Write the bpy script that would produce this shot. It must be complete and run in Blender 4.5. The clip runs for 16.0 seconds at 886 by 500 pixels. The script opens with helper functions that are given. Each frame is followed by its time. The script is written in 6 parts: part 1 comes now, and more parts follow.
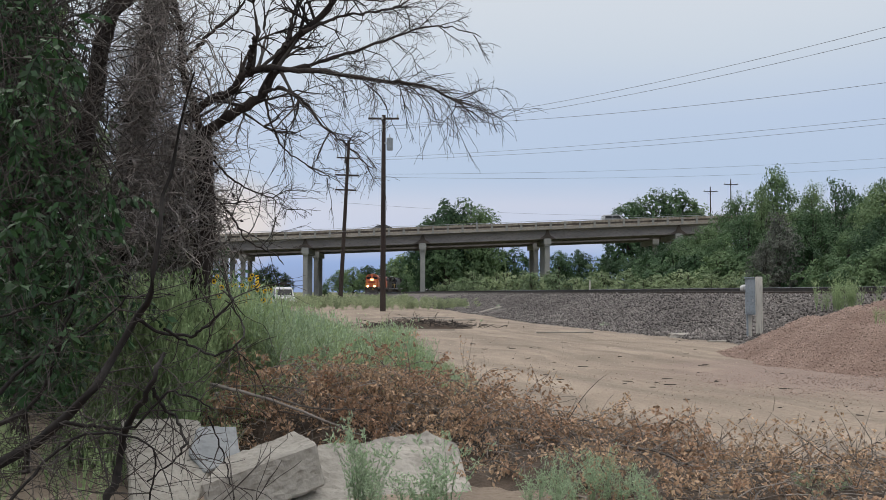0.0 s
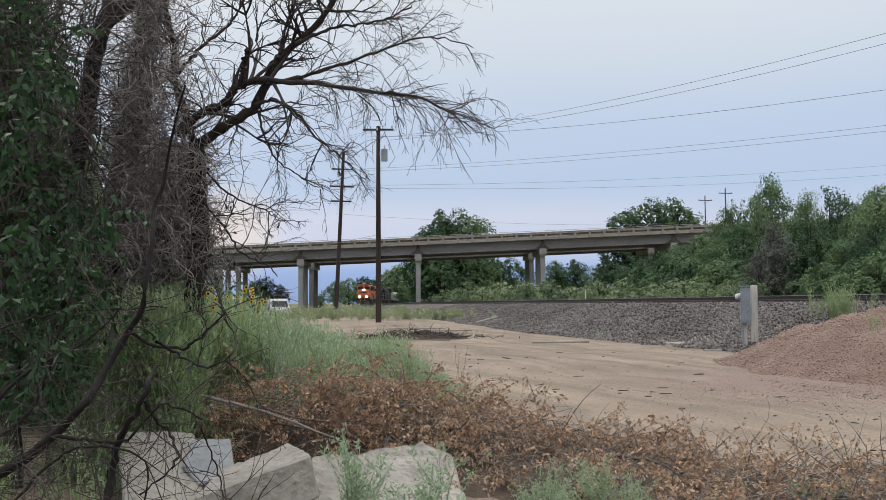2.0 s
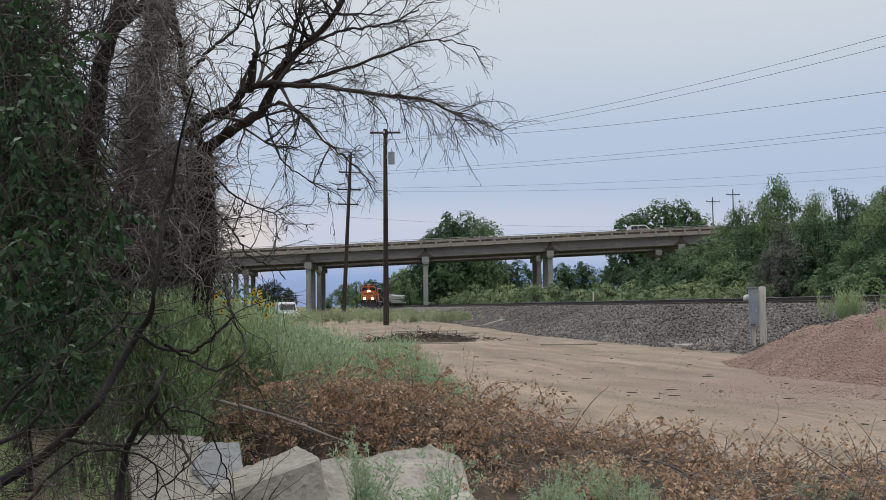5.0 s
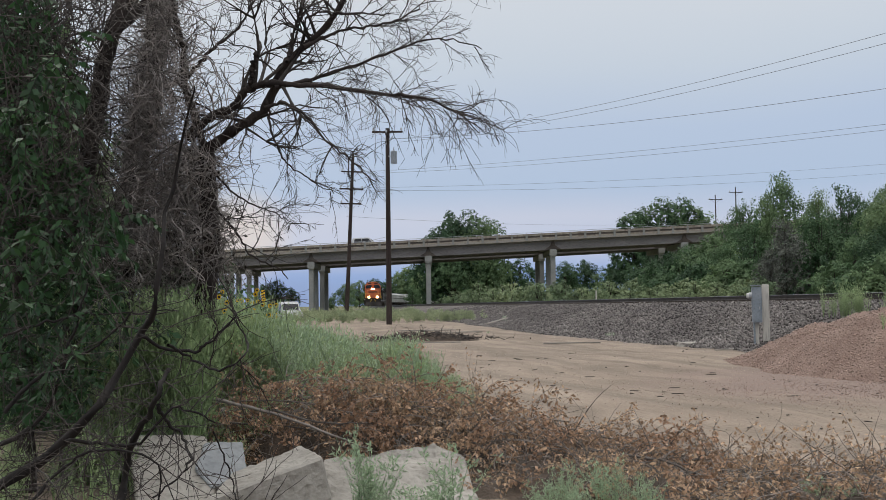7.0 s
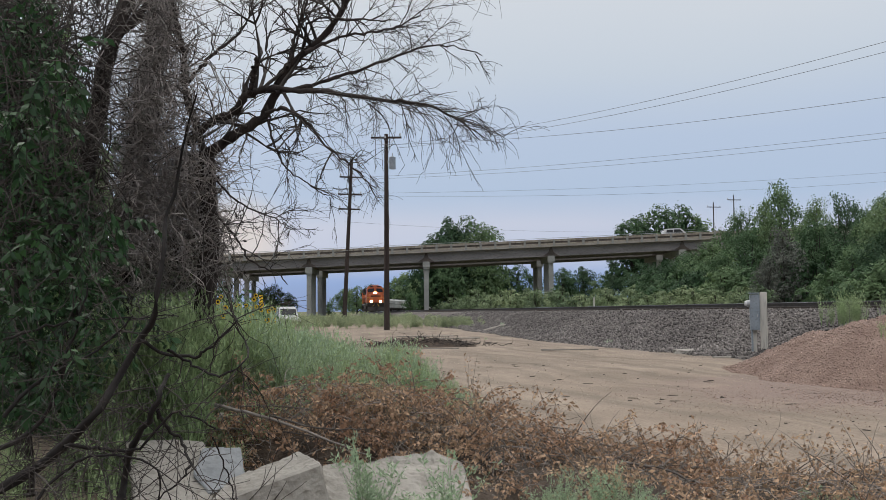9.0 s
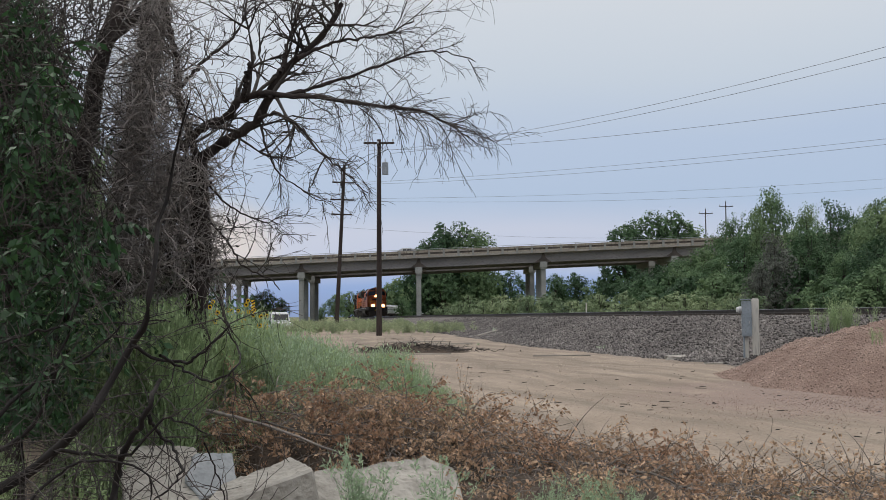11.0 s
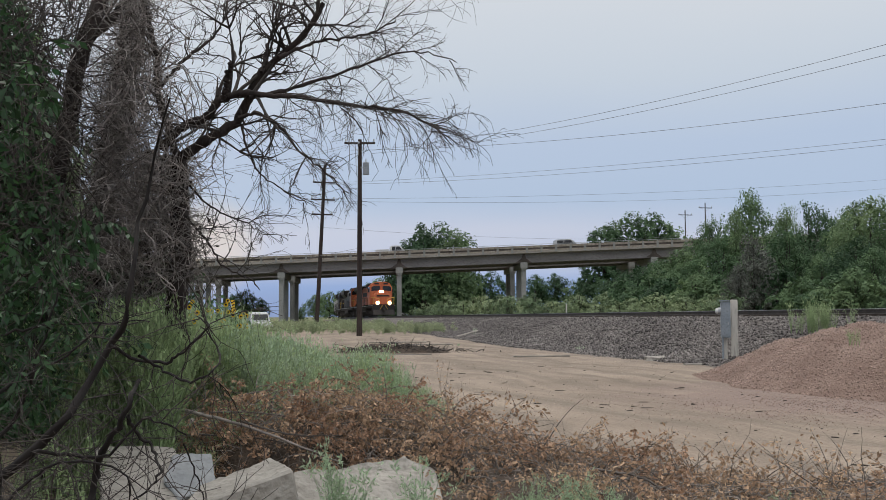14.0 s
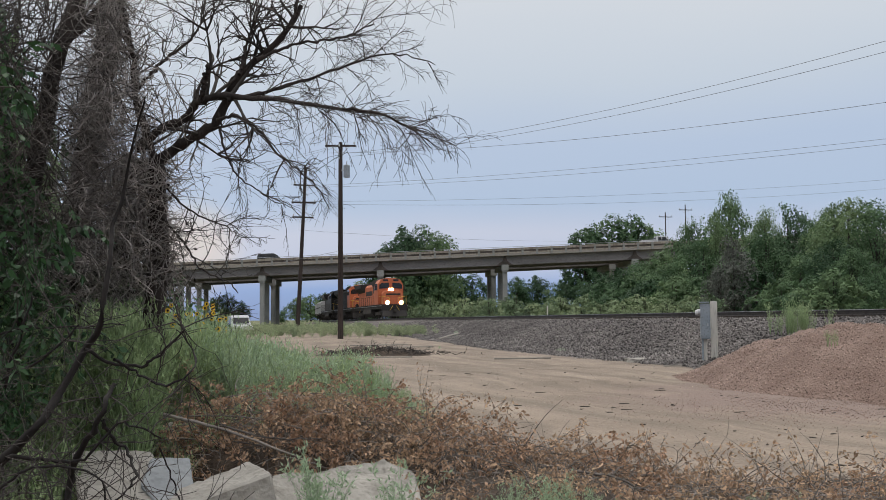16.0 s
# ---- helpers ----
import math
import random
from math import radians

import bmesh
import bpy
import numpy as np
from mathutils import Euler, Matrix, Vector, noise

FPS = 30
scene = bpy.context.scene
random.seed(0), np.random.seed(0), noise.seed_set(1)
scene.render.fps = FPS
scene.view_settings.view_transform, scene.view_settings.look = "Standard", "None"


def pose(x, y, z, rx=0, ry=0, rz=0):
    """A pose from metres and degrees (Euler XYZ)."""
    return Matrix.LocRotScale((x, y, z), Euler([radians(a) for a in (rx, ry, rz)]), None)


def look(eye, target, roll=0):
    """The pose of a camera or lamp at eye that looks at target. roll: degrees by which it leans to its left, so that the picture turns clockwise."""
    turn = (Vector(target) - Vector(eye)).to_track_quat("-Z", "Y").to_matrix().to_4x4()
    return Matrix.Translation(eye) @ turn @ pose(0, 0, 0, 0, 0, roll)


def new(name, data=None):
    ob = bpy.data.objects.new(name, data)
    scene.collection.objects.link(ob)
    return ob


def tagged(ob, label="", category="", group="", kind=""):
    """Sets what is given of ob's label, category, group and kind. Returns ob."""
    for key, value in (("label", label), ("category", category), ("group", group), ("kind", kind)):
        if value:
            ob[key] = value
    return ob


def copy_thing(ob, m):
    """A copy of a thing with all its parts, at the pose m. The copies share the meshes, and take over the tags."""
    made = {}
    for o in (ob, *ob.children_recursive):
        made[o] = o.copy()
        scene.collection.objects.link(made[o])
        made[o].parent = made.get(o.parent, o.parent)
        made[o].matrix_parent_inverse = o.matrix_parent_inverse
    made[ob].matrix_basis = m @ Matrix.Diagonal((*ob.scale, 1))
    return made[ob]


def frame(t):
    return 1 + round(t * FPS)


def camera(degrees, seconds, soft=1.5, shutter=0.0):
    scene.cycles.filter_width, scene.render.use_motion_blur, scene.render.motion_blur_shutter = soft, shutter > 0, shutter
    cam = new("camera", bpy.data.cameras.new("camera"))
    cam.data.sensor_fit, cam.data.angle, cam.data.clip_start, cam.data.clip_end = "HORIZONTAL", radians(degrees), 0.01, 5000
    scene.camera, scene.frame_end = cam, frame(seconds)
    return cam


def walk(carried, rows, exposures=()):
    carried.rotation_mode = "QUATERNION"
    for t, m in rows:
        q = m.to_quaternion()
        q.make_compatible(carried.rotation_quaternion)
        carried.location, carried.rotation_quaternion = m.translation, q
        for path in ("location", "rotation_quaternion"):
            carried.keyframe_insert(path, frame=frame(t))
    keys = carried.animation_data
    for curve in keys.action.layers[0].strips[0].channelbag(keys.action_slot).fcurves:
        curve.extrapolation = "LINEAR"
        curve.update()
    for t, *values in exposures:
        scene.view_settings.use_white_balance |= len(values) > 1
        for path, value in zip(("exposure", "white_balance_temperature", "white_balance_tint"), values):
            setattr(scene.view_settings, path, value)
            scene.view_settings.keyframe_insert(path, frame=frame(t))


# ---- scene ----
cam = camera(44.84, 16.0, 0.75)
PATH = [
    (0.0, pose(0.000, 0.000, 1.600, 92.230, -0.000, -1.085)),
    (0.5, pose(0.000, 0.000, 1.601, 92.322, 0.073, -1.114)),
    (1.0, pose(0.009, 0.000, 1.594, 92.481, 0.241, -1.212)),
    (1.5, pose(0.015, 0.000, 1.599, 92.654, 0.347, -1.256)),
    (2.0, pose(0.017, 0.000, 1.599, 92.796, 0.403, -1.306)),
    (2.5, pose(0.016, 0.000, 1.597, 92.964, 0.492, -1.309)),
    (3.0, pose(0.013, 0.000, 1.603, 93.102, 0.530, -1.254)),
    (3.5, pose(0.012, 0.000, 1.599, 93.158, 0.522, -1.188)),
    (4.0, pose(0.013, 0.000, 1.598, 93.112, 0.555, -1.089)),
    (6.5, pose(0.011, 0.000, 1.597, 92.775, 0.725, -0.695)),
    (7.0, pose(0.016, 0.000, 1.597, 92.889, 0.852, -0.743)),
    (7.5, pose(0.010, 0.000, 1.599, 93.039, 0.820, -0.824)),
    (8.0, pose(0.009, 0.000, 1.602, 93.136, 0.738, -0.876)),
    (8.5, pose(0.000, 0.000, 1.602, 93.188, 0.620, -0.879)),
    (9.0, pose(0.001, 0.000, 1.601, 93.203, 0.539, -0.871)),
    (11.5, pose(-0.001, 0.000, 1.602, 93.527, 0.391, -1.402)),
    (12.0, pose(-0.003, 0.000, 1.601, 93.486, 0.377, -1.505)),
    (12.5, pose(-0.002, 0.000, 1.605, 93.423, 0.332, -1.587)),
    (13.0, pose(0.001, 0.000, 1.602, 93.405, 0.270, -1.689)),
    (13.5, pose(0.003, 0.000, 1.601, 93.452, 0.287, -1.951)),
    (14.0, pose(-0.002, 0.000, 1.604, 93.514, 0.272, -2.328)),
    (14.5, pose(0.000, 0.000, 1.603, 93.568, 0.363, -2.632)),
    (15.0, pose(0.007, 0.000, 1.606, 93.587, 0.427, -2.863)),
    (15.5, pose(0.017, 0.000, 1.600, 93.617, 0.461, -3.072)),
    (16.0, pose(0.022, 0.000, 1.602, 93.644, 0.500, -3.309)),
]
walk(cam, PATH, [(0.0, 0.08), (1.0, 0.14), (2.3, 0.16), (3.6, 0.0), (16.0, 0.0)])

# ---- world and light: thin overcast, evening, the low sun behind cloud ----
world = bpy.data.worlds.new("sky")
scene.world = world
world.use_nodes = True
wn, wl = world.node_tree.nodes, world.node_tree.links
wn.clear()
w_out = wn.new("ShaderNodeOutputWorld")
w_bg = wn.new("ShaderNodeBackground")
w_sky = wn.new("ShaderNodeTexSky")
w_sky.sky_type = "NISHITA"
w_sky.sun_disc = False
w_sky.sun_elevation, w_sky.sun_rotation = radians(14), radians(-18)
w_tc = wn.new("ShaderNodeTexCoord")
w_sep = wn.new("ShaderNodeSeparateXYZ")
w_map = wn.new("ShaderNodeMapping")
w_map.inputs["Scale"].default_value = (1.0, 1.0, 3.5)
w_noise = wn.new("ShaderNodeTexNoise")
w_noise.inputs["Scale"].default_value = 2.2
w_noise.inputs["Detail"].default_value = 5
w_ramp = wn.new("ShaderNodeValToRGB")
w_mad = wn.new("ShaderNodeMath")
w_mad.operation = "MULTIPLY_ADD"
w_mad.inputs[1].default_value = 0.05
w_add = wn.new("ShaderNodeMath")
w_add.operation = "SUBTRACT"
w_add.inputs[1].default_value = 0.025
SKY_STOPS = [(0.0, (0.20, 0.32, 0.58)), (0.022, (0.24, 0.38, 0.68)), (0.045, (0.50, 0.57, 0.74)), (0.075, (0.53, 0.59, 0.74)), (0.105, (0.425, 0.54, 0.725)),
             (0.16, (0.455, 0.56, 0.735)), (0.22, (0.55, 0.63, 0.735)), (0.30, (0.645, 0.695, 0.76)), (0.5, (1.05, 1.07, 1.1)), (1.0, (1.7, 1.7, 1.7))]
el = w_ramp.color_ramp.elements
while len(el) < len(SKY_STOPS):
    el.new(0.5)
for e, (p, c) in zip(el, SKY_STOPS):
    e.position, e.color = p, (c[0] * 1.02, c[1], c[2] * 0.98, 1)
w_mix = wn.new("ShaderNodeMixRGB")
w_mix.inputs[0].default_value = 0.985
w_dim = wn.new("ShaderNodeMixRGB")
w_dim.blend_type, w_dim.inputs[0].default_value, w_dim.inputs[2].default_value = "MULTIPLY", 1.0, (0.1, 0.1, 0.1, 1)
wl.new(w_tc.outputs["Generated"], w_sep.inputs[0])
wl.new(w_tc.outputs["Generated"], w_map.inputs[0])
wl.new(w_map.outputs[0], w_noise.inputs[0])
wl.new(w_noise.outputs[0], w_mad.inputs[0])
wl.new(w_sep.outputs[2], w_mad.inputs[2])
wl.new(w_mad.outputs[0], w_add.inputs[0])
wl.new(w_add.outputs[0], w_ramp.inputs[0])
wl.new(w_sky.outputs[0], w_dim.inputs[1])
wl.new(w_dim.outputs[0], w_mix.inputs[1])
wl.new(w_ramp.outputs[0], w_mix.inputs[2])
# warm break in the cloud low down, round the hidden sun
w_dot = wn.new("ShaderNodeVectorMath")
w_dot.operation = "DOT_PRODUCT"
w_nrm = wn.new("ShaderNodeVectorMath")
w_nrm.operation = "NORMALIZE"
w_dot.inputs[1].default_value = Vector((-0.172, 0.983, 0.064)).normalized()
w_gl = wn.new("ShaderNodeMapRange")
w_gl.interpolation_type = "SMOOTHSTEP"
w_gl.inputs[1].default_value, w_gl.inputs[2].default_value, w_gl.inputs[3].default_value, w_gl.inputs[4].default_value = 0.9985, 1.0, 0.0, 0.36
w_warm = wn.new("ShaderNodeMixRGB")
w_warm.inputs[2].default_value = (0.92, 0.72, 0.48, 1)
wl.new(w_tc.outputs["Generated"], w_nrm.inputs[0])
wl.new(w_nrm.outputs[0], w_dot.inputs[0])
wl.new(w_dot.outputs["Value"], w_gl.inputs[0])
wl.new(w_gl.outputs[0], w_warm.inputs[0])
wl.new(w_mix.outputs[0], w_warm.inputs[1])
wl.new(w_warm.outputs[0], w_bg.inputs[0])
w_bg.inputs[1].default_value = 1.0
wl.new(w_bg.outputs[0], w_out.inputs[0])

sun = new("sun", bpy.data.lights.new("sun", "SUN"))
sun.data.energy, sun.data.angle, sun.data.color = 1.0, radians(40), (1.0, 0.95, 0.88)
sun.matrix_world = look((-25, 95, 90), (0, 30, 0))

# ---- materials ----


def mat(name, a, b, rough=0.85, scale=4.0, fine=40.0, bump=0.3, metal=0.0, c=None, stretch=(1, 1, 1), island=0.0, bump_dist=0.02, translucent=0.0, glow=None, vary=0.0):
    """Two colours mixed by coarse noise, a third by fine noise, with relief and varied gloss."""
    m = bpy.data.materials.new(name)
    m.use_nodes = True
    n, l = m.node_tree.nodes, m.node_tree.links
    bsdf = n["Principled BSDF"]
    tc, mp = n.new("ShaderNodeTexCoord"), n.new("ShaderNodeMapping")
    mp.inputs["Scale"].default_value = stretch
    l.new(tc.outputs["Object"], mp.inputs[0])
    n1, n2 = n.new("ShaderNodeTexNoise"), n.new("ShaderNodeTexNoise")
    n1.inputs["Scale"].default_value, n1.inputs["Detail"].default_value = scale, 4
    n2.inputs["Scale"].default_value, n2.inputs["Detail"].default_value = fine, 3
    l.new(mp.outputs[0], n1.inputs[0])
    l.new(mp.outputs[0], n2.inputs[0])
    r1 = n.new("ShaderNodeMapRange")
    r1.inputs[1].default_value, r1.inputs[2].default_value = 0.35, 0.65
    l.new(n1.outputs[0], r1.inputs[0])
    mix = n.new("ShaderNodeMixRGB")
    mix.inputs[1].default_value, mix.inputs[2].default_value = (*a, 1), (*b, 1)
    l.new(r1.outputs[0], mix.inputs[0])
    r2 = n.new("ShaderNodeMapRange")
    r2.inputs[1].default_value, r2.inputs[2].default_value, r2.inputs[4].default_value = 0.5, 0.75, 0.8
    l.new(n2.outputs[0], r2.inputs[0])
    mix2 = n.new("ShaderNodeMixRGB")
    c = c or tuple(0.55 * v for v in a)
    mix2.inputs[2].default_value = (*c, 1)
    l.new(r2.outputs[0], mix2.inputs[0])
    l.new(mix.outputs[0], mix2.inputs[1])
    col = mix2.outputs[0]
    if island:
        geo = n.new("ShaderNodeNewGeometry")
        r3 = n.new("ShaderNodeMapRange")
        r3.inputs[3].default_value, r3.inputs[4].default_value = 1 - island, 1 + island
        l.new(geo.outputs["Random Per Island"], r3.inputs[0])
        hsv = n.new("ShaderNodeHueSaturation")
        l.new(r3.outputs[0], hsv.inputs["Value"])
        l.new(col, hsv.inputs["Color"])
        col = hsv.outputs[0]
    if vary:
        oi = n.new("ShaderNodeObjectInfo")
        r4, r5 = n.new("ShaderNodeMapRange"), n.new("ShaderNodeMapRange")
        r4.inputs[3].default_value, r4.inputs[4].default_value = 1 - vary, 1 + vary
        r5.inputs[3].default_value, r5.inputs[4].default_value = 0.5 + vary * 0.07, 0.5 - vary * 0.07
        hv = n.new("ShaderNodeHueSaturation")
        l.new(oi.outputs["Random"], r4.inputs[0])
        l.new(oi.outputs["Random"], r5.inputs[0])
        l.new(r4.outputs[0], hv.inputs["Value"])
        l.new(r5.outputs[0], hv.inputs["Hue"])
        l.new(col, hv.inputs["Color"])
        col = hv.outputs[0]
    l.new(col, bsdf.inputs["Base Color"])
    bsdf.inputs["Roughness"].default_value, bsdf.inputs["Metallic"].default_value = rough, metal
    bsdf.inputs["Specular IOR Level"].default_value = 0.3
    if bump:
        bp = n.new("ShaderNodeBump")
        bp.inputs["Strength"].default_value, bp.inputs["Distance"].default_value = bump, bump_dist
        l.new(n2.outputs[0], bp.inputs["Height"])
        l.new(bp.outputs[0], bsdf.inputs["Normal"])
    if translucent:
        tr, ms = n.new("ShaderNodeBsdfTranslucent"), n.new("ShaderNodeMixShader")
        l.new(col, tr.inputs[0])
        ms.inputs[0].default_value = translucent
        l.new(bsdf.outputs[0], ms.inputs[1])
        l.new(tr.outputs[0], ms.inputs[2])
        l.new(ms.outputs[0], n["Material Output"].inputs[0])
    if glow:
        bsdf.inputs["Emission Color"].default_value, bsdf.inputs["Emission Strength"].default_value = (*glow[0], 1), glow[1]
    return m


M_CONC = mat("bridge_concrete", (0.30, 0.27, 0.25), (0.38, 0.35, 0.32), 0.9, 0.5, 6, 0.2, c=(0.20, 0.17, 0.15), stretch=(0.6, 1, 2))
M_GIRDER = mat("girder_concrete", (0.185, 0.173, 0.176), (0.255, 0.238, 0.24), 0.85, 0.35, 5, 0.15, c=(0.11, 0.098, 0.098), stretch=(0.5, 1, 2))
M_COLUMN = mat("column_concrete", (0.25, 0.255, 0.25), (0.33, 0.33, 0.315), 0.9, 0.6, 8, 0.2, c=(0.18, 0.18, 0.175))
M_PARAPET = mat("stained_parapet", (0.29, 0.25, 0.215), (0.42, 0.375, 0.32), 0.9, 0.7, 3, 0.2, c=(0.13, 0.095, 0.075), stretch=(1.6, 1, 0.5))
M_STEEL = mat("galvanised_steel", (0.34, 0.36, 0.38), (0.44, 0.45, 0.46), 0.5, 3, 30, 0.1, metal=0.6)
M_RUST = mat("rail_steel", (0.034, 0.030, 0.028), (0.058, 0.050, 0.046), 0.6, 3, 40, 0.2, metal=0.4)
M_RAILTOP = mat("worn_rail_head", (0.42, 0.42, 0.42), (0.5, 0.5, 0.5), 0.25, 3, 40, 0.0, metal=0.9)
# girder-end stain; its dark tone also paints the parapet gap's shade
M_STAIN_SHADE = mat("stained_dark_concrete", (0.07, 0.06, 0.055), (0.12, 0.10, 0.09), 0.95, 1, 8, 0.3)
M_TIE = mat("old_timber_tie", (0.04, 0.032, 0.028), (0.07, 0.057, 0.05), 0.95, 2, 20, 0.5)
M_POLE = mat("weathered_pole_timber", (0.03, 0.022, 0.02), (0.055, 0.042, 0.037), 0.95, 2, 20, 0.5, stretch=(1, 1, 0.1))
M_WIRE = mat("wire", (0.14, 0.15, 0.17), (0.19, 0.20, 0.22), 0.6, 1, 8, 0)
M_STONE = mat("ballast_stone", (0.105, 0.096, 0.094), (0.17, 0.156, 0.15), 0.95, 0.35, 9, 0.8, c=(0.05, 0.046, 0.045), island=0.7)
M_PEBBLE = mat("pale_pebble", (0.31, 0.255, 0.21), (0.40, 0.34, 0.29), 0.95, 0.8, 9, 0.3, c=(0.26, 0.21, 0.175), island=0.35)
M_BALLAST = mat("ballast_bed", (0.085, 0.076, 0.073), (0.135, 0.12, 0.114), 0.95, 0.25, 8, 1.0, c=(0.035, 0.032, 0.03), bump_dist=0.12)
M_GRAVEL = mat("pink_gravel", (0.17, 0.115, 0.094), (0.235, 0.167, 0.139), 0.95, 1.2, 26, 1.0, c=(0.135, 0.092, 0.078), island=0.3, bump_dist=0.05)
M_GRIT = mat("pale_pink_stone", (0.235, 0.165, 0.137), (0.315, 0.24, 0.205), 0.95, 1.2, 20, 0.3, c=(0.21, 0.15, 0.125), island=0.45)
M_RUBBLE = mat("broken_concrete", (0.26, 0.246, 0.222), (0.36, 0.342, 0.31), 0.92, 2.5, 16, 0.8, c=(0.18, 0.165, 0.145))
M_SLATE = mat("smooth_concrete", (0.22, 0.235, 0.25), (0.29, 0.305, 0.315), 0.8, 2.0, 18, 0.3, c=(0.18, 0.19, 0.20))
M_BARK = mat("dead_bark", (0.026, 0.021, 0.020), (0.055, 0.045, 0.041), 0.95, 5, 40, 0.7, stretch=(1, 1, 0.3))
M_TWIG = mat("dry_twig", (0.16, 0.14, 0.127), (0.27, 0.242, 0.22), 0.95, 2, 20, 0.2, island=0.45)
M_VINE = mat("dead_grey_vine", (0.175, 0.159, 0.15), (0.30, 0.277, 0.265), 0.95, 2, 20, 0.2, island=0.5)
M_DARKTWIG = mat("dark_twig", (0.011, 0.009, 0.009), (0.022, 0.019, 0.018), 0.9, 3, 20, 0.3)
M_DEADLEAF = mat("brown_dead_leaf", (0.355, 0.222, 0.148), (0.51, 0.375, 0.255), 0.9, 1.6, 9, 0.1, c=(0.18, 0.115, 0.085), island=0.45, translucent=0.3)
M_WEED = mat("sage_green_weed", (0.29, 0.39, 0.20), (0.38, 0.47, 0.265), 0.85, 0.5, 6, 0, c=(0.23, 0.32, 0.15), island=0.25, translucent=0.45)
M_WEED2 = mat("blue_green_weed", (0.33, 0.44, 0.29), (0.42, 0.52, 0.36), 0.85, 0.5, 6, 0, c=(0.26, 0.36, 0.22), island=0.25, translucent=0.45)
M_LEAF = mat("tree_leaf", (0.062, 0.115, 0.057), (0.102, 0.168, 0.076), 0.8, 0.25, 1.2, 0, c=(0.045, 0.09, 0.045), island=0.25, translucent=0.25, vary=0.5)
M_LEAF2 = mat("pale_shrub_leaf", (0.155, 0.215, 0.115), (0.225, 0.285, 0.16), 0.8, 0.3, 1.5, 0, c=(0.11, 0.16, 0.08), island=0.25, translucent=0.25, vary=0.35)
M_SAGE = mat("grey_sage_leaf", (0.24, 0.29, 0.17), (0.31, 0.36, 0.225), 0.85, 0.4, 3, 0, c=(0.20, 0.245, 0.14), island=0.15, translucent=0.3, vary=0.15)
M_GREYLEAF = mat("grey_dry_foliage", (0.095, 0.105, 0.09), (0.135, 0.145, 0.125), 0.9, 0.4, 3, 0, island=0.3, translucent=0.15)
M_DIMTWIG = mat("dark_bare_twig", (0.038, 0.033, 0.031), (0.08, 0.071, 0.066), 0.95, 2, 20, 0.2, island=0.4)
# leaf green darkened further to hold the shade of a canopy not built
M_LEAF3 = mat("vine_leaf", (0.015, 0.042, 0.018), (0.038, 0.088, 0.032), 0.45, 1, 8, 0, c=(0.02, 0.052, 0.018), island=0.65, translucent=0.3)
M_YELLOW = mat("sunflower_petal", (0.75, 0.48, 0.03), (0.82, 0.58, 0.05), 0.7, 8, 40, 0, translucent=0.2)
M_ORANGE = mat("orange_loco_paint", (0.43, 0.115, 0.05), (0.50, 0.145, 0.062), 0.5, 0.8, 10, 0.05, c=(0.27, 0.08, 0.042))
M_BLACK = mat("black_loco_paint", (0.02, 0.018, 0.017), (0.035, 0.03, 0.028), 0.6, 0.8, 8, 0.05)
M_UNDER = mat("dusty_underframe", (0.035, 0.030, 0.027), (0.07, 0.06, 0.052), 0.85, 1.2, 10, 0.2)
M_YLINE = mat("yellow_paint", (0.65, 0.42, 0.06), (0.7, 0.46, 0.08), 0.5, 2, 20, 0)
M_GLASS = mat("dark_window_glass", (0.02, 0.022, 0.025), (0.03, 0.032, 0.035), 0.08, 1, 5, 0)
M_LAMP = mat("headlight_glow", (1, 0.85, 0.6), (1, 0.85, 0.6), 0.3, 1, 5, 0, glow=((1.0, 0.50, 0.19), 7.0))
M_CARWHITE = mat("freight_car_grey", (0.36, 0.37, 0.37), (0.45, 0.455, 0.45), 0.7, 0.4, 5, 0.1, c=(0.26, 0.26, 0.255))
M_WHITE = mat("white_car_paint", (0.50, 0.51, 0.52), (0.56, 0.57, 0.58), 0.3, 1, 10, 0)
M_DARKCAR = mat("dark_car_paint", (0.025, 0.028, 0.032), (0.04, 0.042, 0.046), 0.3, 1, 10, 0)
M_SILVER = mat("silver_car_paint", (0.36, 0.37, 0.38), (0.42, 0.43, 0.44), 0.3, 1, 10, 0, metal=0.3)
M_TYRE = mat("tyre_rubber", (0.02, 0.02, 0.02), (0.03, 0.03, 0.03), 0.9, 4, 30, 0.1)
M_TIMBER = mat("sun_bleached_timber", (0.52, 0.495, 0.45), (0.63, 0.605, 0.555), 0.9, 2, 15, 0.3, stretch=(1, 1, 0.15))
M_BOARD = mat("grey_board", (0.27, 0.25, 0.225), (0.36, 0.335, 0.30), 0.95, 2, 15, 0.4, stretch=(0.2, 1, 1))
M_METER = mat("grey_meter_box", (0.21, 0.245, 0.28), (0.265, 0.30, 0.335), 0.55, 2, 20, 0.05)
M_REDLAMP = mat("red_lens", (0.3, 0.02, 0.02), (0.35, 0.03, 0.03), 0.3, 2, 20, 0)
M_BANK = mat("grassy_bank", (0.11, 0.12, 0.055), (0.16, 0.165, 0.08), 0.95, 0.3, 4, 0.6, c=(0.20, 0.16, 0.11), bump_dist=0.1)

# ground: tan dirt on the lot, greener and darker soil beyond
M_LITTER = mat("leaf_litter", (0.05, 0.039, 0.031), (0.105, 0.079, 0.061), 0.95, 3, 30, 1.0, c=(0.03, 0.022, 0.017))
M_GROUND = mat("dirt_ground", (0.20, 0.160, 0.126), (0.265, 0.216, 0.172), 0.95, 0.3, 14, 0.8, c=(0.175, 0.138, 0.108), bump_dist=0.05)


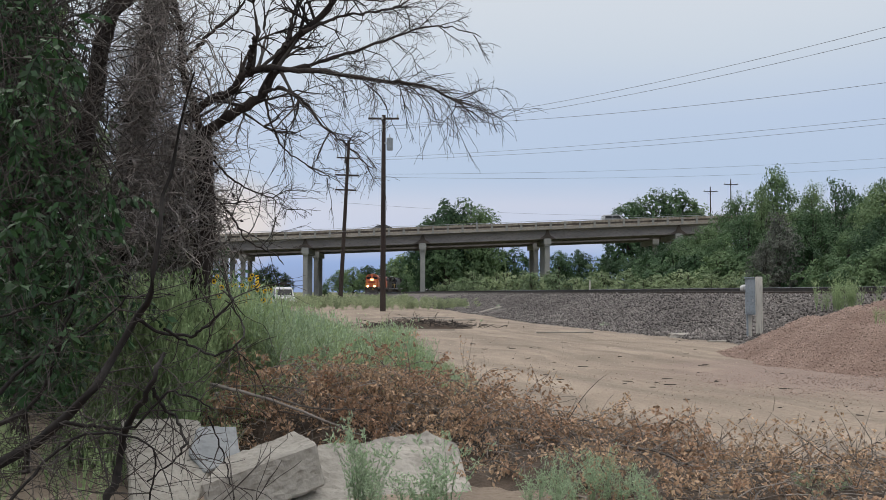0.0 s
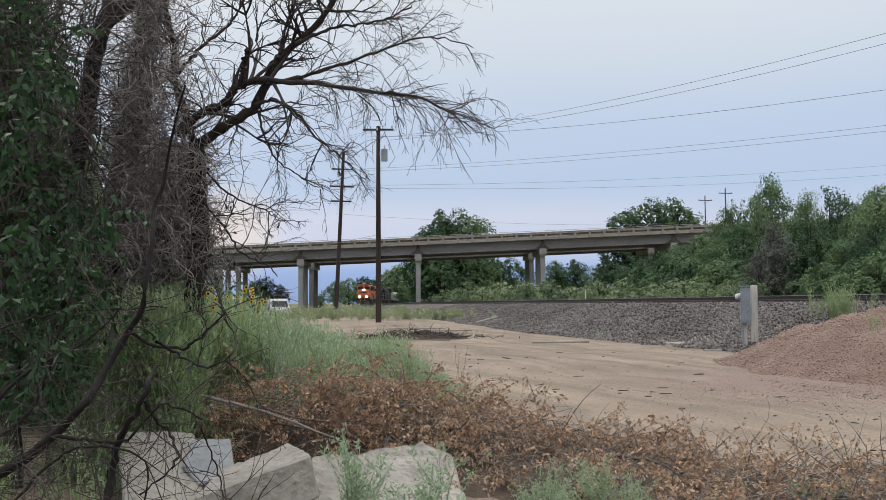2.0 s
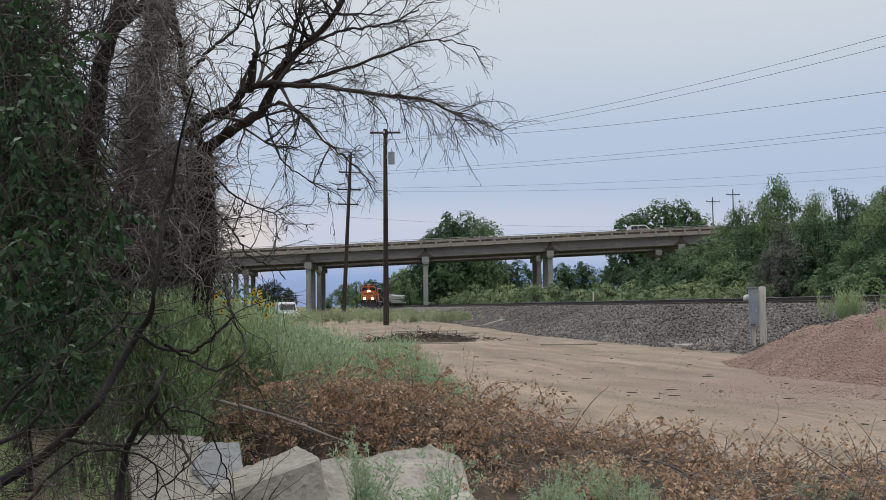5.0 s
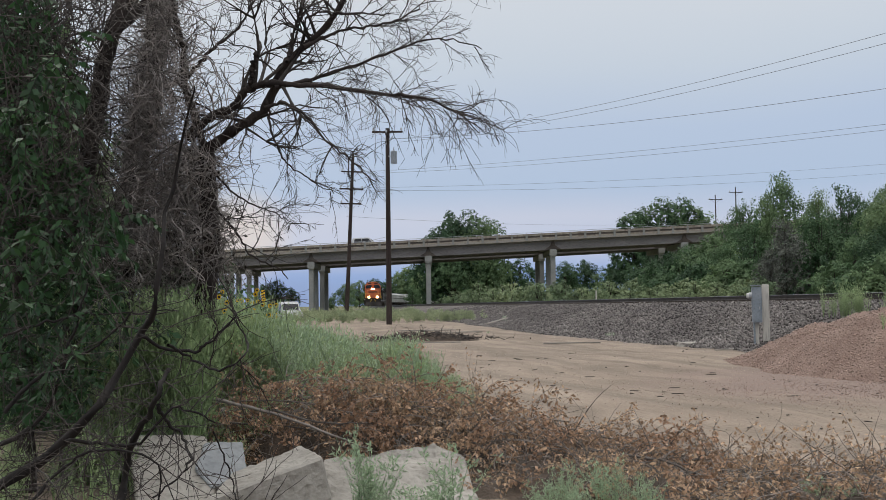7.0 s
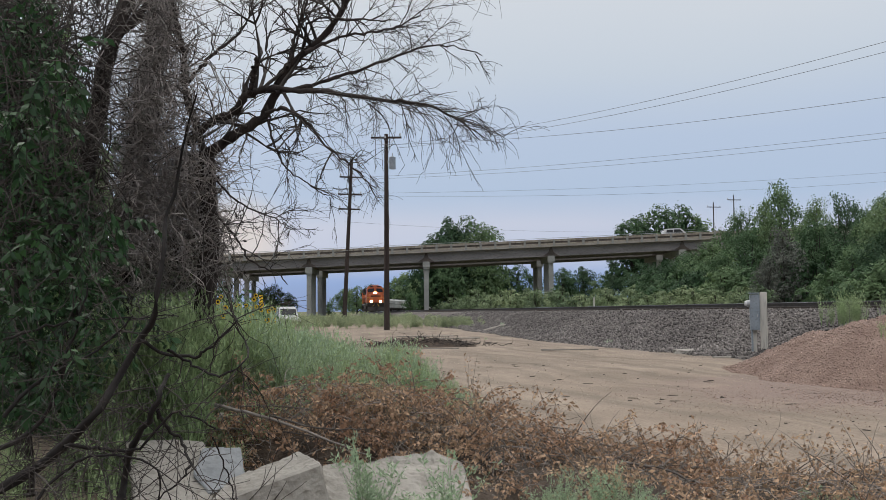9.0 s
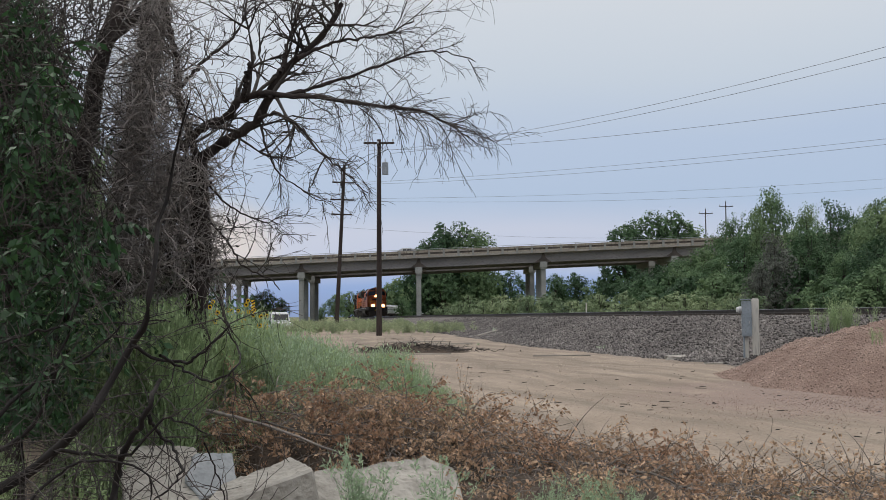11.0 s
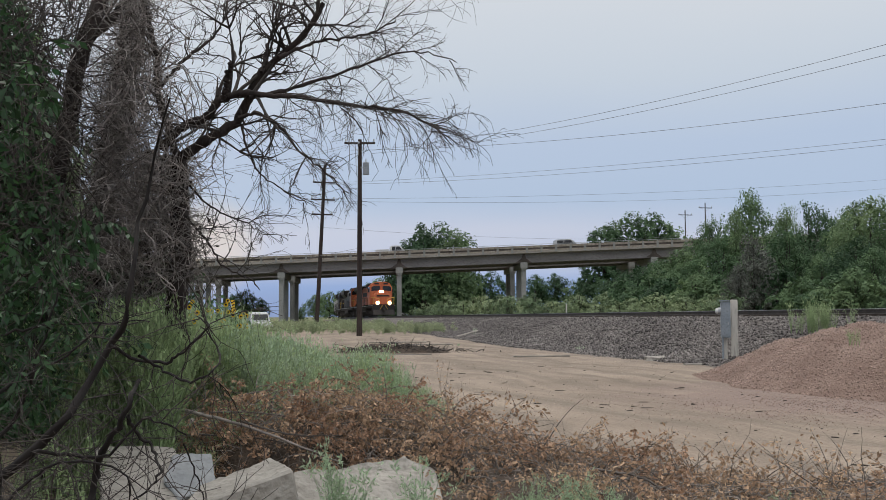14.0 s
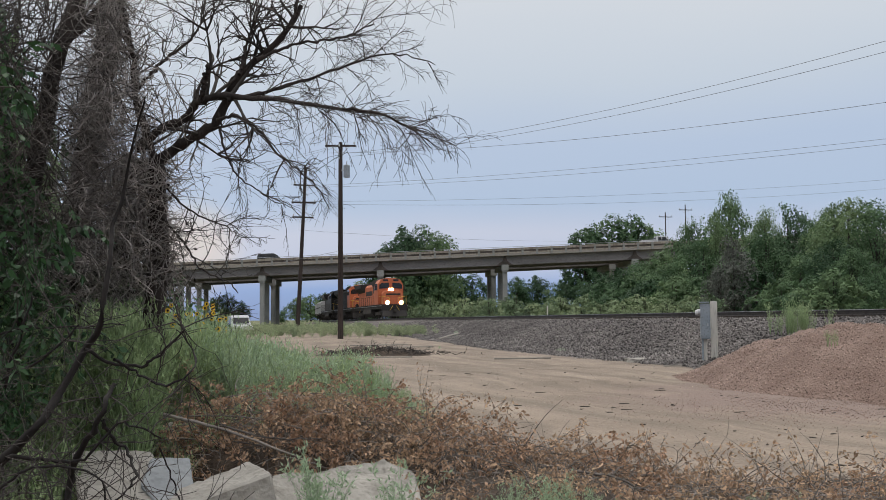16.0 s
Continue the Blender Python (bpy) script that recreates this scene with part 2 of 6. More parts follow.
def paint_ground(m):
    n, l = m.node_tree.nodes, m.node_tree.links
    bsdf = n["Principled BSDF"]
    src = bsdf.inputs["Base Color"].links[0].from_socket
    geo = n.new("ShaderNodeNewGeometry")
    sep = n.new("ShaderNodeSeparateXYZ")
    l.new(geo.outputs["Position"], sep.inputs[0])
    big = n.new("ShaderNodeTexNoise")
    big.inputs["Scale"].default_value, big.inputs["Detail"].default_value = 0.12, 4
    l.new(geo.outputs["Position"], big.inputs[0])
    # distance beyond the lot
    far = n.new("ShaderNodeMapRange")
    far.inputs[1].default_value, far.inputs[2].default_value = 85, 100
    wob = n.new("ShaderNodeMath")
    wob.operation, wob.inputs[1].default_value = "MULTIPLY_ADD", 60
    l.new(big.outputs[0], wob.inputs[0])
    sub = n.new("ShaderNodeMath")
    sub.operation, sub.inputs[1].default_value = "SUBTRACT", 30
    l.new(sep.outputs[1], sub.inputs[0])
    l.new(sub.outputs[0], wob.inputs[2])
    l.new(wob.outputs[0], far.inputs[0])
    mx = n.new("ShaderNodeMixRGB")
    mx.inputs[2].default_value = (0.12, 0.125, 0.06, 1)
    l.new(far.outputs[0], mx.inputs[0])
    # streaks of wheel tracks along the lot
    mp = n.new("ShaderNodeMapping")
    mp.inputs["Scale"].default_value = (0.08, 1.3, 1)
    aim = n.new("ShaderNodeMapping")
    aim.inputs["Rotation"].default_value = (0, 0, radians(-106))
    bend = n.new("ShaderNodeVectorMath")
    bend.operation = "MULTIPLY_ADD"
    bend.inputs[1].default_value = (5.0, 5.0, 0)
    l.new(big.outputs["Color"], bend.inputs[0])
    l.new(geo.outputs["Position"], bend.inputs[2])
    l.new(bend.outputs[0], aim.inputs[0])
    l.new(aim.outputs[0], mp.inputs[0])
    st = n.new("ShaderNodeTexNoise")
    st.inputs["Scale"].default_value, st.inputs["Detail"].default_value, st.inputs["Roughness"].default_value = 0.9, 7, 0.6
    l.new(mp.outputs[0], st.inputs[0])
    rg = n.new("ShaderNodeMapRange")
    rg.inputs[1].default_value, rg.inputs[2].default_value, rg.inputs[3].default_value, rg.inputs[4].default_value = 0.36, 0.64, 0.70, 1.17
    l.new(st.outputs[0], rg.inputs[0])
    hs = n.new("ShaderNodeHueSaturation")
    l.new(rg.outputs[0], hs.inputs["Value"])
    l.new(src, hs.inputs["Color"])
    l.new(hs.outputs[0], mx.inputs[1])
    # gravel spilled round the heap's foot
    cen = n.new("ShaderNodeVectorMath")
    cen.operation, cen.inputs[1].default_value = "DISTANCE", (10.2, 20.5, 0)
    l.new(geo.outputs["Position"], cen.inputs[0])
    grit = n.new("ShaderNodeTexNoise")
    grit.inputs["Scale"].default_value, grit.inputs["Detail"].default_value = 1.1, 6
    l.new(geo.outputs["Position"], grit.inputs[0])
    reach = n.new("ShaderNodeMath")
    reach.operation, reach.inputs[1].default_value = "MULTIPLY_ADD", -5.0
    l.new(grit.outputs[0], reach.inputs[0])
    l.new(cen.outputs["Value"], reach.inputs[2])
    spill = n.new("ShaderNodeMapRange")
    spill.inputs[1].default_value, spill.inputs[2].default_value, spill.inputs[3].default_value, spill.inputs[4].default_value = 1.5, 4.0, 0.8, 0.0
    l.new(reach.outputs[0], spill.inputs[0])
    mg = n.new("ShaderNodeMixRGB")
    mg.inputs[2].default_value = (0.20, 0.148, 0.13, 1)
    l.new(spill.outputs[0], mg.inputs[0])
    l.new(mx.outputs[0], mg.inputs[1])
    l.new(mg.outputs[0], bsdf.inputs["Base Color"])


paint_ground(M_GROUND)

# ---- mesh helpers ----


def part(name, bm, material, parent=None, label=""):
    me = bpy.data.meshes.new(name)
    bm.to_mesh(me)
    bm.free()
    me.materials.append(material)
    ob = new(name, me)
    if parent:
        ob.parent = parent
    if label:
        tagged(ob, label)
    return ob


def empty(name, m=None):
    ob = new(name)
    if m:
        ob.matrix_basis = m
    return ob


def box(bm, sx, sy, sz, x=0, y=0, z=0, bevel=0.0, turn=None):
    """A box of that size with its base centre at x, y, z."""
    m = Matrix.Translation((x, y, z + sz / 2)) @ (turn or Matrix()) @ Matrix.Diagonal((sx, sy, sz, 1))
    vs = bmesh.ops.create_cube(bm, size=1, matrix=m)["verts"]
    if bevel:
        es = list({e for v in vs for e in v.link_edges})
        bmesh.ops.bevel(bm, geom=es, offset=bevel, segments=2, affect="EDGES")
    return bm


def rod(bm, p, q, r0, r1=None, n=8):
    """A tapered rod from p to q."""
    p, q = Vector(p), Vector(q)
    d = q - p
    m = Matrix.Translation((p + q) / 2) @ d.to_track_quat("Z", "Y").to_matrix().to_4x4()
    bmesh.ops.create_cone(bm, cap_ends=True, segments=n, radius1=r0, radius2=r0 if r1 is None else r1, depth=d.length, matrix=m)
    return bm


def prism(bm, outline, y0, y1):
    """An outline of (x, z) pushed through from y0 to y1."""
    a = [bm.verts.new((x, y0, z)) for x, z in outline]
    b = [bm.verts.new((x, y1, z)) for x, z in outline]
    k = len(a)
    bm.faces.new(a)
    bm.faces.new(b[::-1])
    for i in range(k):
        bm.faces.new((a[i], b[i], b[(i + 1) % k], a[(i + 1) % k])[::-1])
    bmesh.ops.recalc_face_normals(bm, faces=bm.faces)
    return bm


def B():
    return bmesh.new()


def raw(name, verts, faces, material, smooth=False):
    """A mesh object from arrays: verts n x 3, faces n x 3 or n x 4."""
    verts, faces = np.asarray(verts, np.float32), np.asarray(faces, np.int32)
    me = bpy.data.meshes.new(name)
    me.vertices.add(len(verts))
    me.vertices.foreach_set("co", verts.ravel())
    k = faces.shape[1]
    me.loops.add(faces.size)
    me.loops.foreach_set("vertex_index", faces.ravel())
    me.polygons.add(len(faces))
    me.polygons.foreach_set("loop_start", np.arange(0, faces.size, k, dtype=np.int32))
    me.polygons.foreach_set("loop_total", np.full(len(faces), k, np.int32))
    if smooth:
        me.polygons.foreach_set("use_smooth", np.ones(len(faces), bool))
    me.update(calc_edges=True)
    me.validate()
    me.materials.append(material)
    return new(name, me)


class Tubes:
    """Gathers thin tapered branches into one array of quads."""

    def __init__(self):
        self.v, self.f, self.n = [], [], 0

    def add(self, pts, radii, sides=4):
        pts, radii = np.asarray(pts, float), np.asarray(radii, float)
        k = len(pts)
        tang = np.gradient(pts, axis=0)
        tang /= np.linalg.norm(tang, axis=1)[:, None] + 1e-9
        ref = np.where(np.abs(tang[:, 2:3]) > 0.9, np.array([[1.0, 0, 0]]), np.array([[0, 0, 1.0]]))
        u = np.cross(tang, ref)
        u /= np.linalg.norm(u, axis=1)[:, None] + 1e-9
        w = np.cross(tang, u)
        a = np.linspace(0, 2 * np.pi, sides, endpoint=False)
        ring = pts[:, None] + radii[:, None, None] * (np.cos(a)[None, :, None] * u[:, None] + np.sin(a)[None, :, None] * w[:, None])
        self.v.append(ring.reshape(-1, 3))
        i, j = np.meshgrid(np.arange(k - 1), np.arange(sides), indexing="ij")
        j2 = (j + 1) % sides
        quad = np.stack([i * sides + j, i * sides + j2, (i + 1) * sides + j2, (i + 1) * sides + j], -1).reshape(-1, 4)
        self.f.append(quad + self.n)
        self.n += k * sides

    def make(self, name, material):
        return raw(name, np.vstack(self.v), np.vstack(self.f), material, True)


def leaf_cloud(rng, centers, size, aspect=0.5, droop=0.0, updir=None, spread=1.0, face=None):
    """A folded pointed leaf at each centre: 4 vertices, 2 triangles. Returns arrays."""
    n = len(centers)
    d = rng.normal(size=(n, 3))
    if updir is not None:
        d = d * spread + np.asarray(updir)
    d[:, 2] -= droop
    d /= np.linalg.norm(d, axis=1)[:, None]
    s = rng.normal(size=(n, 3))
    s = np.cross(d, s)
    if face is not None:
        q = np.asarray(face) + rng.normal(0, 0.3, (n, 3))
        s = np.cross(q, d)
        d = np.cross(s, q)
        d /= np.linalg.norm(d, axis=1)[:, None]
    s /= np.linalg.norm(s, axis=1)[:, None]
    up = np.cross(s, d)
    ln = size * rng.uniform(0.6, 1.3, n)[:, None]
    c = np.asarray(centers)
    v = np.stack([c, c + d * ln * 0.45 + s * ln * aspect * 0.5 + up * ln * 0.08, c + d * ln, c + d * ln * 0.45 - s * ln * aspect * 0.5 + up * ln * 0.08], 1)
    idx = np.arange(n)[:, None] * 4
    return v.reshape(-1, 3), np.hstack([idx, idx + 1, idx + 2, idx + 3])


# ---- the lie of the land and the railway line ----
HEAD_Y = [-200, 140, 186, 254, 330, 420, 520]
HEAD_A = [10, 10, 7.5, -1.5, -9, -14, -16]
_ys = np.arange(-40, 520, 1.0)
_slope = -np.tan(np.radians(np.interp(_ys, HEAD_Y, HEAD_A)))
_xs = np.concatenate([[0], np.cumsum((_slope[1:] + _slope[:-1]) / 2)])
_xs += 1.7 - np.interp(122, _ys, _xs)
_ss = np.concatenate([[0], np.cumsum(np.hypot(np.diff(_xs), 1.0))])


def track_x(y):
    return np.interp(y, _ys, _xs)


def rail_z(y):
    return np.interp(y, [0, 40, 122, 254, 400], [1.80, 1.78, 1.66, 1.15, 0.9])


def track_at(s):
    y = np.interp(s, _ss, _ys)
    return Vector((float(track_x(y)), float(y), float(rail_z(y))))


def ground_z(x, y):
    """The lot is nearly level, and rises to the line's foot further out."""
    x, y = np.asarray(x, float), np.asarray(y, float)
    base = np.interp(y, [-50, 50, 73, 110, 150, 260, 400], [0, 0.02, 0.3, 0.75, 1.15, 0.8, 0.4])
    past = np.clip((x - track_x(y) + 2) / 6, 0, 1)
    base = base + past * np.clip(rail_z(y) - 0.9 - base, 0, 2)
    hill = np.clip((x - track_x(y) - 10) / 40, 0, 1) * np.clip((y - 60) / 60, 0, 1) * 1.2
    away = np.clip(1 - np.hypot(x, y) / 900, 0, 1)
    return (base + hill) * away + 0.025 * np.sin(x * 0.7 + 1) * np.sin(y * 0.35 + x * 0.2) * np.clip(y / 12, 0, 1)


def axis(fine, step, far):
    a = list(np.arange(fine[0], fine[1] + 1e-6, step))
    lo, hi, g = a[0], a[-1], step
    left, right = [], []
    while hi < far[1]:
        g *= 1.35
        lo, hi = lo - g, hi + g
        left.append(max(lo, far[0])), right.append(hi)
    return np.array(sorted(set(left)) + a + right)


def ground():
    xs, ys = axis((-24, 30), 0.5, (-2600, 2600)), axis((2, 110), 0.6, (-2600, 2600))
    X, Y = np.meshgrid(xs, ys)
    rng = np.random.default_rng(4)
    Z = ground_z(X, Y)
    # shallow wheel ruts that curve over the lot
    for off, deep in ((0, 0.05), (1.7, 0.05), (3.4, 0.035), (5.1, 0.04), (-2.6, 0.03)):
        path = 2.2 + off + (Y - 18) * 0.16 + 0.012 * (Y - 30) ** 2 * (Y < 45)
        Z = Z - deep * np.exp(-((X - path) / 0.28) ** 2) * np.exp(-((Y - 28) / 18) ** 2)
    Z = Z + rng.normal(0, 0.0015, Z.shape)
    ny, nx = X.shape
    i, j = np.meshgrid(np.arange(ny - 1), np.arange(nx - 1), indexing="ij")
    a = i * nx + j
    f = np.stack([a, a + 1, a + nx + 1, a + nx], -1).reshape(-1, 4)
    ob = raw("ground", np.stack([X, Y, Z], -1).reshape(-1, 3), f, M_GROUND, True)
    tagged(ob, "tan packed dirt lot with wheel tracks", "ground", kind="structure")


ground()


def pebbles(name, pts, lo, hi, seed, material, label, cat):
    rng = np.random.default_rng(seed)
    iv = np.array([(1, 0, 0), (-1, 0, 0), (0, 1, 0), (0, -1, 0), (0, 0, 1), (0, 0, -1)], float) * 0.5
    fi = np.array([(0, 2, 4), (2, 1, 4), (1, 3, 4), (3, 0, 4), (2, 0, 5), (1, 2, 5), (3, 1, 5), (0, 3, 5)])
    m = len(pts)
    v = iv[None] * rng.uniform(lo, hi, (m, 1, 1)) * rng.uniform(0.5, 1.3, (m, 6, 1)) + np.asarray(pts)[:, None]
    f = fi[None] + (np.arange(m) * 6)[:, None, None]
    return tagged(raw(name, v.reshape(-1, 3), f.reshape(-1, 3), material), label, cat, kind="stuff")


# ---- railway line ----
def ballast():
    """The stone bank, swept along the line; its lot side runs out to a long toe."""
    ys = np.concatenate([np.arange(4, 120, 1.0), np.arange(120, 420, 4.0)])
    rng = np.random.default_rng(7)
    rows = []
    for y in ys:
        cx, top = float(track_x(y)), float(rail_z(y)) - 0.235
        a = math.radians(float(np.interp(y, HEAD_Y, HEAD_A)))
        side = np.array([-math.cos(a), -math.sin(a)])
        toe = float(np.interp(y, [20, 57, 90, 130], [7.6, 8.2, 8.0, 5.0]))
        line = []
        for off, h in ((-6.0, -1), (-4.2, -0.55), (-2.0, -0.02), (0, 0.0), (2.0, -0.02), (2.6, -0.12)):
            px, py = cx + side[0] * off, y + side[1] * off
            line.append((px, py, top + h if h > -0.9 else float(ground_z(px, py)) - 0.3))
        for k in range(1, 13):
            off = 2.6 + (toe - 2.6) * k / 12
            px, py = cx + side[0] * off, y + side[1] * off
            g = float(ground_z(px, py)) - 0.02
            u = k / 12
            z = (top - 0.12) * (1 - u) + g * u - 0.16 * math.sin(math.pi * u) * (1 if u > 0.4 else 0.3)
            line.append((px, py, max(z, g - 0.03) + rng.normal(0, 0.025)))
        px, py = cx + side[0] * (toe + 0.6), y + side[1] * (toe + 0.6)
        line.append((px, py, float(ground_z(px, py)) - 0.2))
        rows.append(line)
    V = np.array(rows)
    n, k = V.shape[:2]
    i, j = np.meshgrid(np.arange(n - 1), np.arange(k - 1), indexing="ij")
    a = i * k + j
    f = np.stack([a, a + k, a + k + 1, a + 1], -1).reshape(-1, 4)
    ob = raw("ballast_bank", V.reshape(-1, 3), f[:, ::-1], M_BALLAST, True)
    tagged(ob, "grey crushed-stone railway embankment", "embankment", kind="structure")
    # loose stones over its face
    m = 31000
    gi = (rng.random(m) ** 1.25 * 74).astype(int) + 21
    gj = 4 + rng.random(m) ** 0.8 * 14.5
    j0 = np.minimum(gj.astype(int), k - 2)
    fr, fs = rng.random(m), gj - j0
    p = V[gi, j0] * (1 - fs[:, None]) + V[gi, j0 + 1] * fs[:, None]
    p2 = V[gi + 1, j0] * (1 - fs[:, None]) + V[gi + 1, j0 + 1] * fs[:, None]
    p = p * (1 - fr[:, None]) + p2 * fr[:, None]
    pebbles("ballast_stones", p + np.array([0, 0, 0.015]), 0.06, 0.145, 5, M_STONE, "loose grey and brown crushed stones on the embankment", "ballast")


def railway():
    line = empty("railway_track")
    tagged(line, "single railway track, dark rails on timber ties", "railway track", kind="structure")
    for side in (-0.7175, 0.7175):
        bm = B()
        prev = None
        for s in np.arange(6, 470, 3.0):
            p, q = track_at(s), track_at(s + 1)
            d = (q - p).normalized()
            n = Vector((d.y, -d.x, 0))
            prof = ((-0.07, -0.19), (0.07, -0.19), (0.07, -0.165), (0.02, -0.15), (0.02, -0.05), (0.037, -0.04), (0.037, 0.0), (-0.037, 0.0), (-0.037, -0.04), (-0.02, -0.05), (-0.02, -0.15), (-0.07, -0.165))
            ring = [bm.verts.new(p + n * (side + a) + Vector((0, 0, b))) for a, b in prof]
            if prev:
                for i in range(len(ring)):
                    bm.faces.new((prev[i], prev[(i + 1) % 12], ring[(i + 1) % 12], ring[i]))
            prev = ring
        bmesh.ops.recalc_face_normals(bm, faces=bm.faces)
        rail = part("rail", bm, M_RUST, line, "rusty dark steel rail")
        bm = B()
        prev = None
        for s in np.arange(6, 470, 3.0):
            p, q = track_at(s), track_at(s + 1)
            d = (q - p).normalized()
            n = Vector((d.y, -d.x, 0))
            ring = [bm.verts.new(p + n * (side + a) + Vector((0, 0, b))) for a, b in ((-0.039, -0.012), (-0.034, 0.004), (0.034, 0.004), (0.039, -0.012))]
            if prev:
                for i in range(3):
                    bm.faces.new((prev[i], prev[i + 1], ring[i + 1], ring[i]))
            prev = ring
        bmesh.ops.recalc_face_normals(bm, faces=bm.faces)
        part("running_surface", bm, M_RAILTOP, rail, "bright worn rail head")
    bm = box(B(), 2.6, 0.22, 0.17, bevel=0.015)
    tie = part("tie", bm, M_TIE, line)
    first = True
    s = 8.0
    while s < 170:
        p, q = track_at(s), track_at(s + 1)
        m = Matrix.Translation(p + Vector((0, 0, -0.36))) @ Matrix.Rotation(math.atan2(q.y - p.y, q.x - p.x) - math.pi / 2, 4, "Z")
        if first:
            tie.matrix_basis, first = m, False
        else:
            o = new("tie", tie.data)
            o.parent, o.matrix_basis = line, m
        s += 0.62


# ---- overpass: twin decks on column bents ----
SLOPE = 0.0385
BENTS = [-27.6, -16.4, 0.0, 17.5, 36.0, 54.0]


def deck_z(x):
    return float(np.interp(x, [-420, -160, -60, 60, 160, 300, 460], [3.65, 4.05, 5.99, 10.61, 12.55, 11.95, 9.85]))


def overpass(y0, width, cols, near):
    br = empty("highway_overpass", pose(0, y0, 0))
    tagged(br, "concrete girder highway overpass with stained parapet", "bridge", "twin bridges")
    xs = [-52.0] + BENTS + [74.0]
    X0, X1 = -400.0, 430.0
    z = deck_z

    def sweep(name, y_a, y_b, h0, h1, x0, x1, material, label="", inset=0.0):
        bm = B()
        n = max(2, int((x1 - x0) / 4))
        rings = []
        for i in range(n + 1):
            x = x0 + (x1 - x0) * i / n
            rings.append([bm.verts.new((x, yy, z(x) + hh)) for yy, hh in ((y_a, h0), (y_b, h0), (y_b, h1), (y_a, h1))])
        for a, b in zip(rings, rings[1:]):
            for k in range(4):
                bm.faces.new((a[k], a[(k + 1) % 4], b[(k + 1) % 4], b[k]))
        bm.faces.new(rings[0])
        bm.faces.new(rings[-1][::-1])
        bmesh.ops.recalc_face_normals(bm, faces=bm.faces)
        return part(name, bm, material, br, label)

    sweep("deck", -0.70, width + 0.35, 1.32, 1.64, X0, X1, M_CONC, "concrete deck slab")
    # girders run from bent to bent, four under the deck
    for a, b in zip(xs, xs[1:]):
        for g in range(4):
            y = 0.1 + (width - 0.5) * g / 3
            gx0, gx1 = a + 0.05, b - 0.05
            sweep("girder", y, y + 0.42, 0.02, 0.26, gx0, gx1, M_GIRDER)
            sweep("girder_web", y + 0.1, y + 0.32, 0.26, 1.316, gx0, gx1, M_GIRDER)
    # parapets with posts and a thin top rail
    for y in (-0.73, width + 0.07):
        sweep("curb", y, y + 0.30, 1.644, 1.80, X0, X1, M_PARAPET)
        # dark strip in place of the shadowed gap of an open rail
        sweep("parapet", y + 0.05, y + 0.22, 1.80, 2.06, X0, X1, M_STAIN_SHADE, "parapet strip coloured dark for the shaded open gap")
        sweep("rail_beam", y - 0.03, y + 0.26, 2.06, 2.284, X0, X1, M_PARAPET, "rust-stained concrete rail beam")
        sweep("top_rail", y + 0.08, y + 0.14, 2.50, 2.55, X0, X1, M_STEEL, "thin galvanised top rail")
    sweep("coping", -0.82, -0.45, 2.284, 2.36, X0, X1, M_PARAPET)
    post = part("parapet_post", box(B(), 0.3, 0.16, 0.94, bevel=0.02), M_COLUMN, br)
    post.matrix_basis = pose(-60, -0.80, z(-60) + 1.36)
    rp = part("rail_post", box(B(), 0.05, 0.05, 0.22), M_STEEL, br)
    rp.matrix_basis = pose(-60, -0.64, z(-60) + 2.34)
    x = -58.0
    while x < 80:
        for src, yy, hh in ((post, -0.80, 1.36), (rp, -0.64, 2.34)):
            o = new(src.name.split(".")[0], src.data)
            o.parent, o.matrix_basis = br, pose(x, yy, z(x) + hh)
        x += 2.05
    for bx in BENTS:
        cap = part("pier_cap", box(B(), 1.0, width - 0.2, 0.75, bx, width / 2 - 0.25, z(bx) - 0.74, bevel=0.03), M_COLUMN, br)
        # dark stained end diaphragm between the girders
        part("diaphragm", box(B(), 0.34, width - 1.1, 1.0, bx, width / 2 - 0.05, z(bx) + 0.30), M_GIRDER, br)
        stain = prism(B(), [(bx - 1.15, z(bx) + 0.06), (bx + 1.15, z(bx) + 0.06), (bx + 0.34, z(bx) + 0.62), (bx + 0.12, z(bx) + 1.3), (bx - 0.12, z(bx) + 1.3), (bx - 0.34, z(bx) + 0.62)], 0.02, 0.4)
        part("bearing_block", stain, M_STAIN_SHADE, br, "dark stained girder end")
        for cy in cols:
            col = B()
            g = float(ground_z(bx, y0 + cy)) - 0.4
            box(col, 0.68, 0.68, z(bx) - 0.745 - g, bx, cy, g, bevel=0.06)
            part("column", col, M_COLUMN, br, "square grey concrete column")
            blk = box(B(), 0.86, 0.3, 1.05, bx, cols[0] - 0.52, z(bx) - 0.95, bevel=0.03)
        part("cap_end", blk, M_COLUMN, br)
    return br


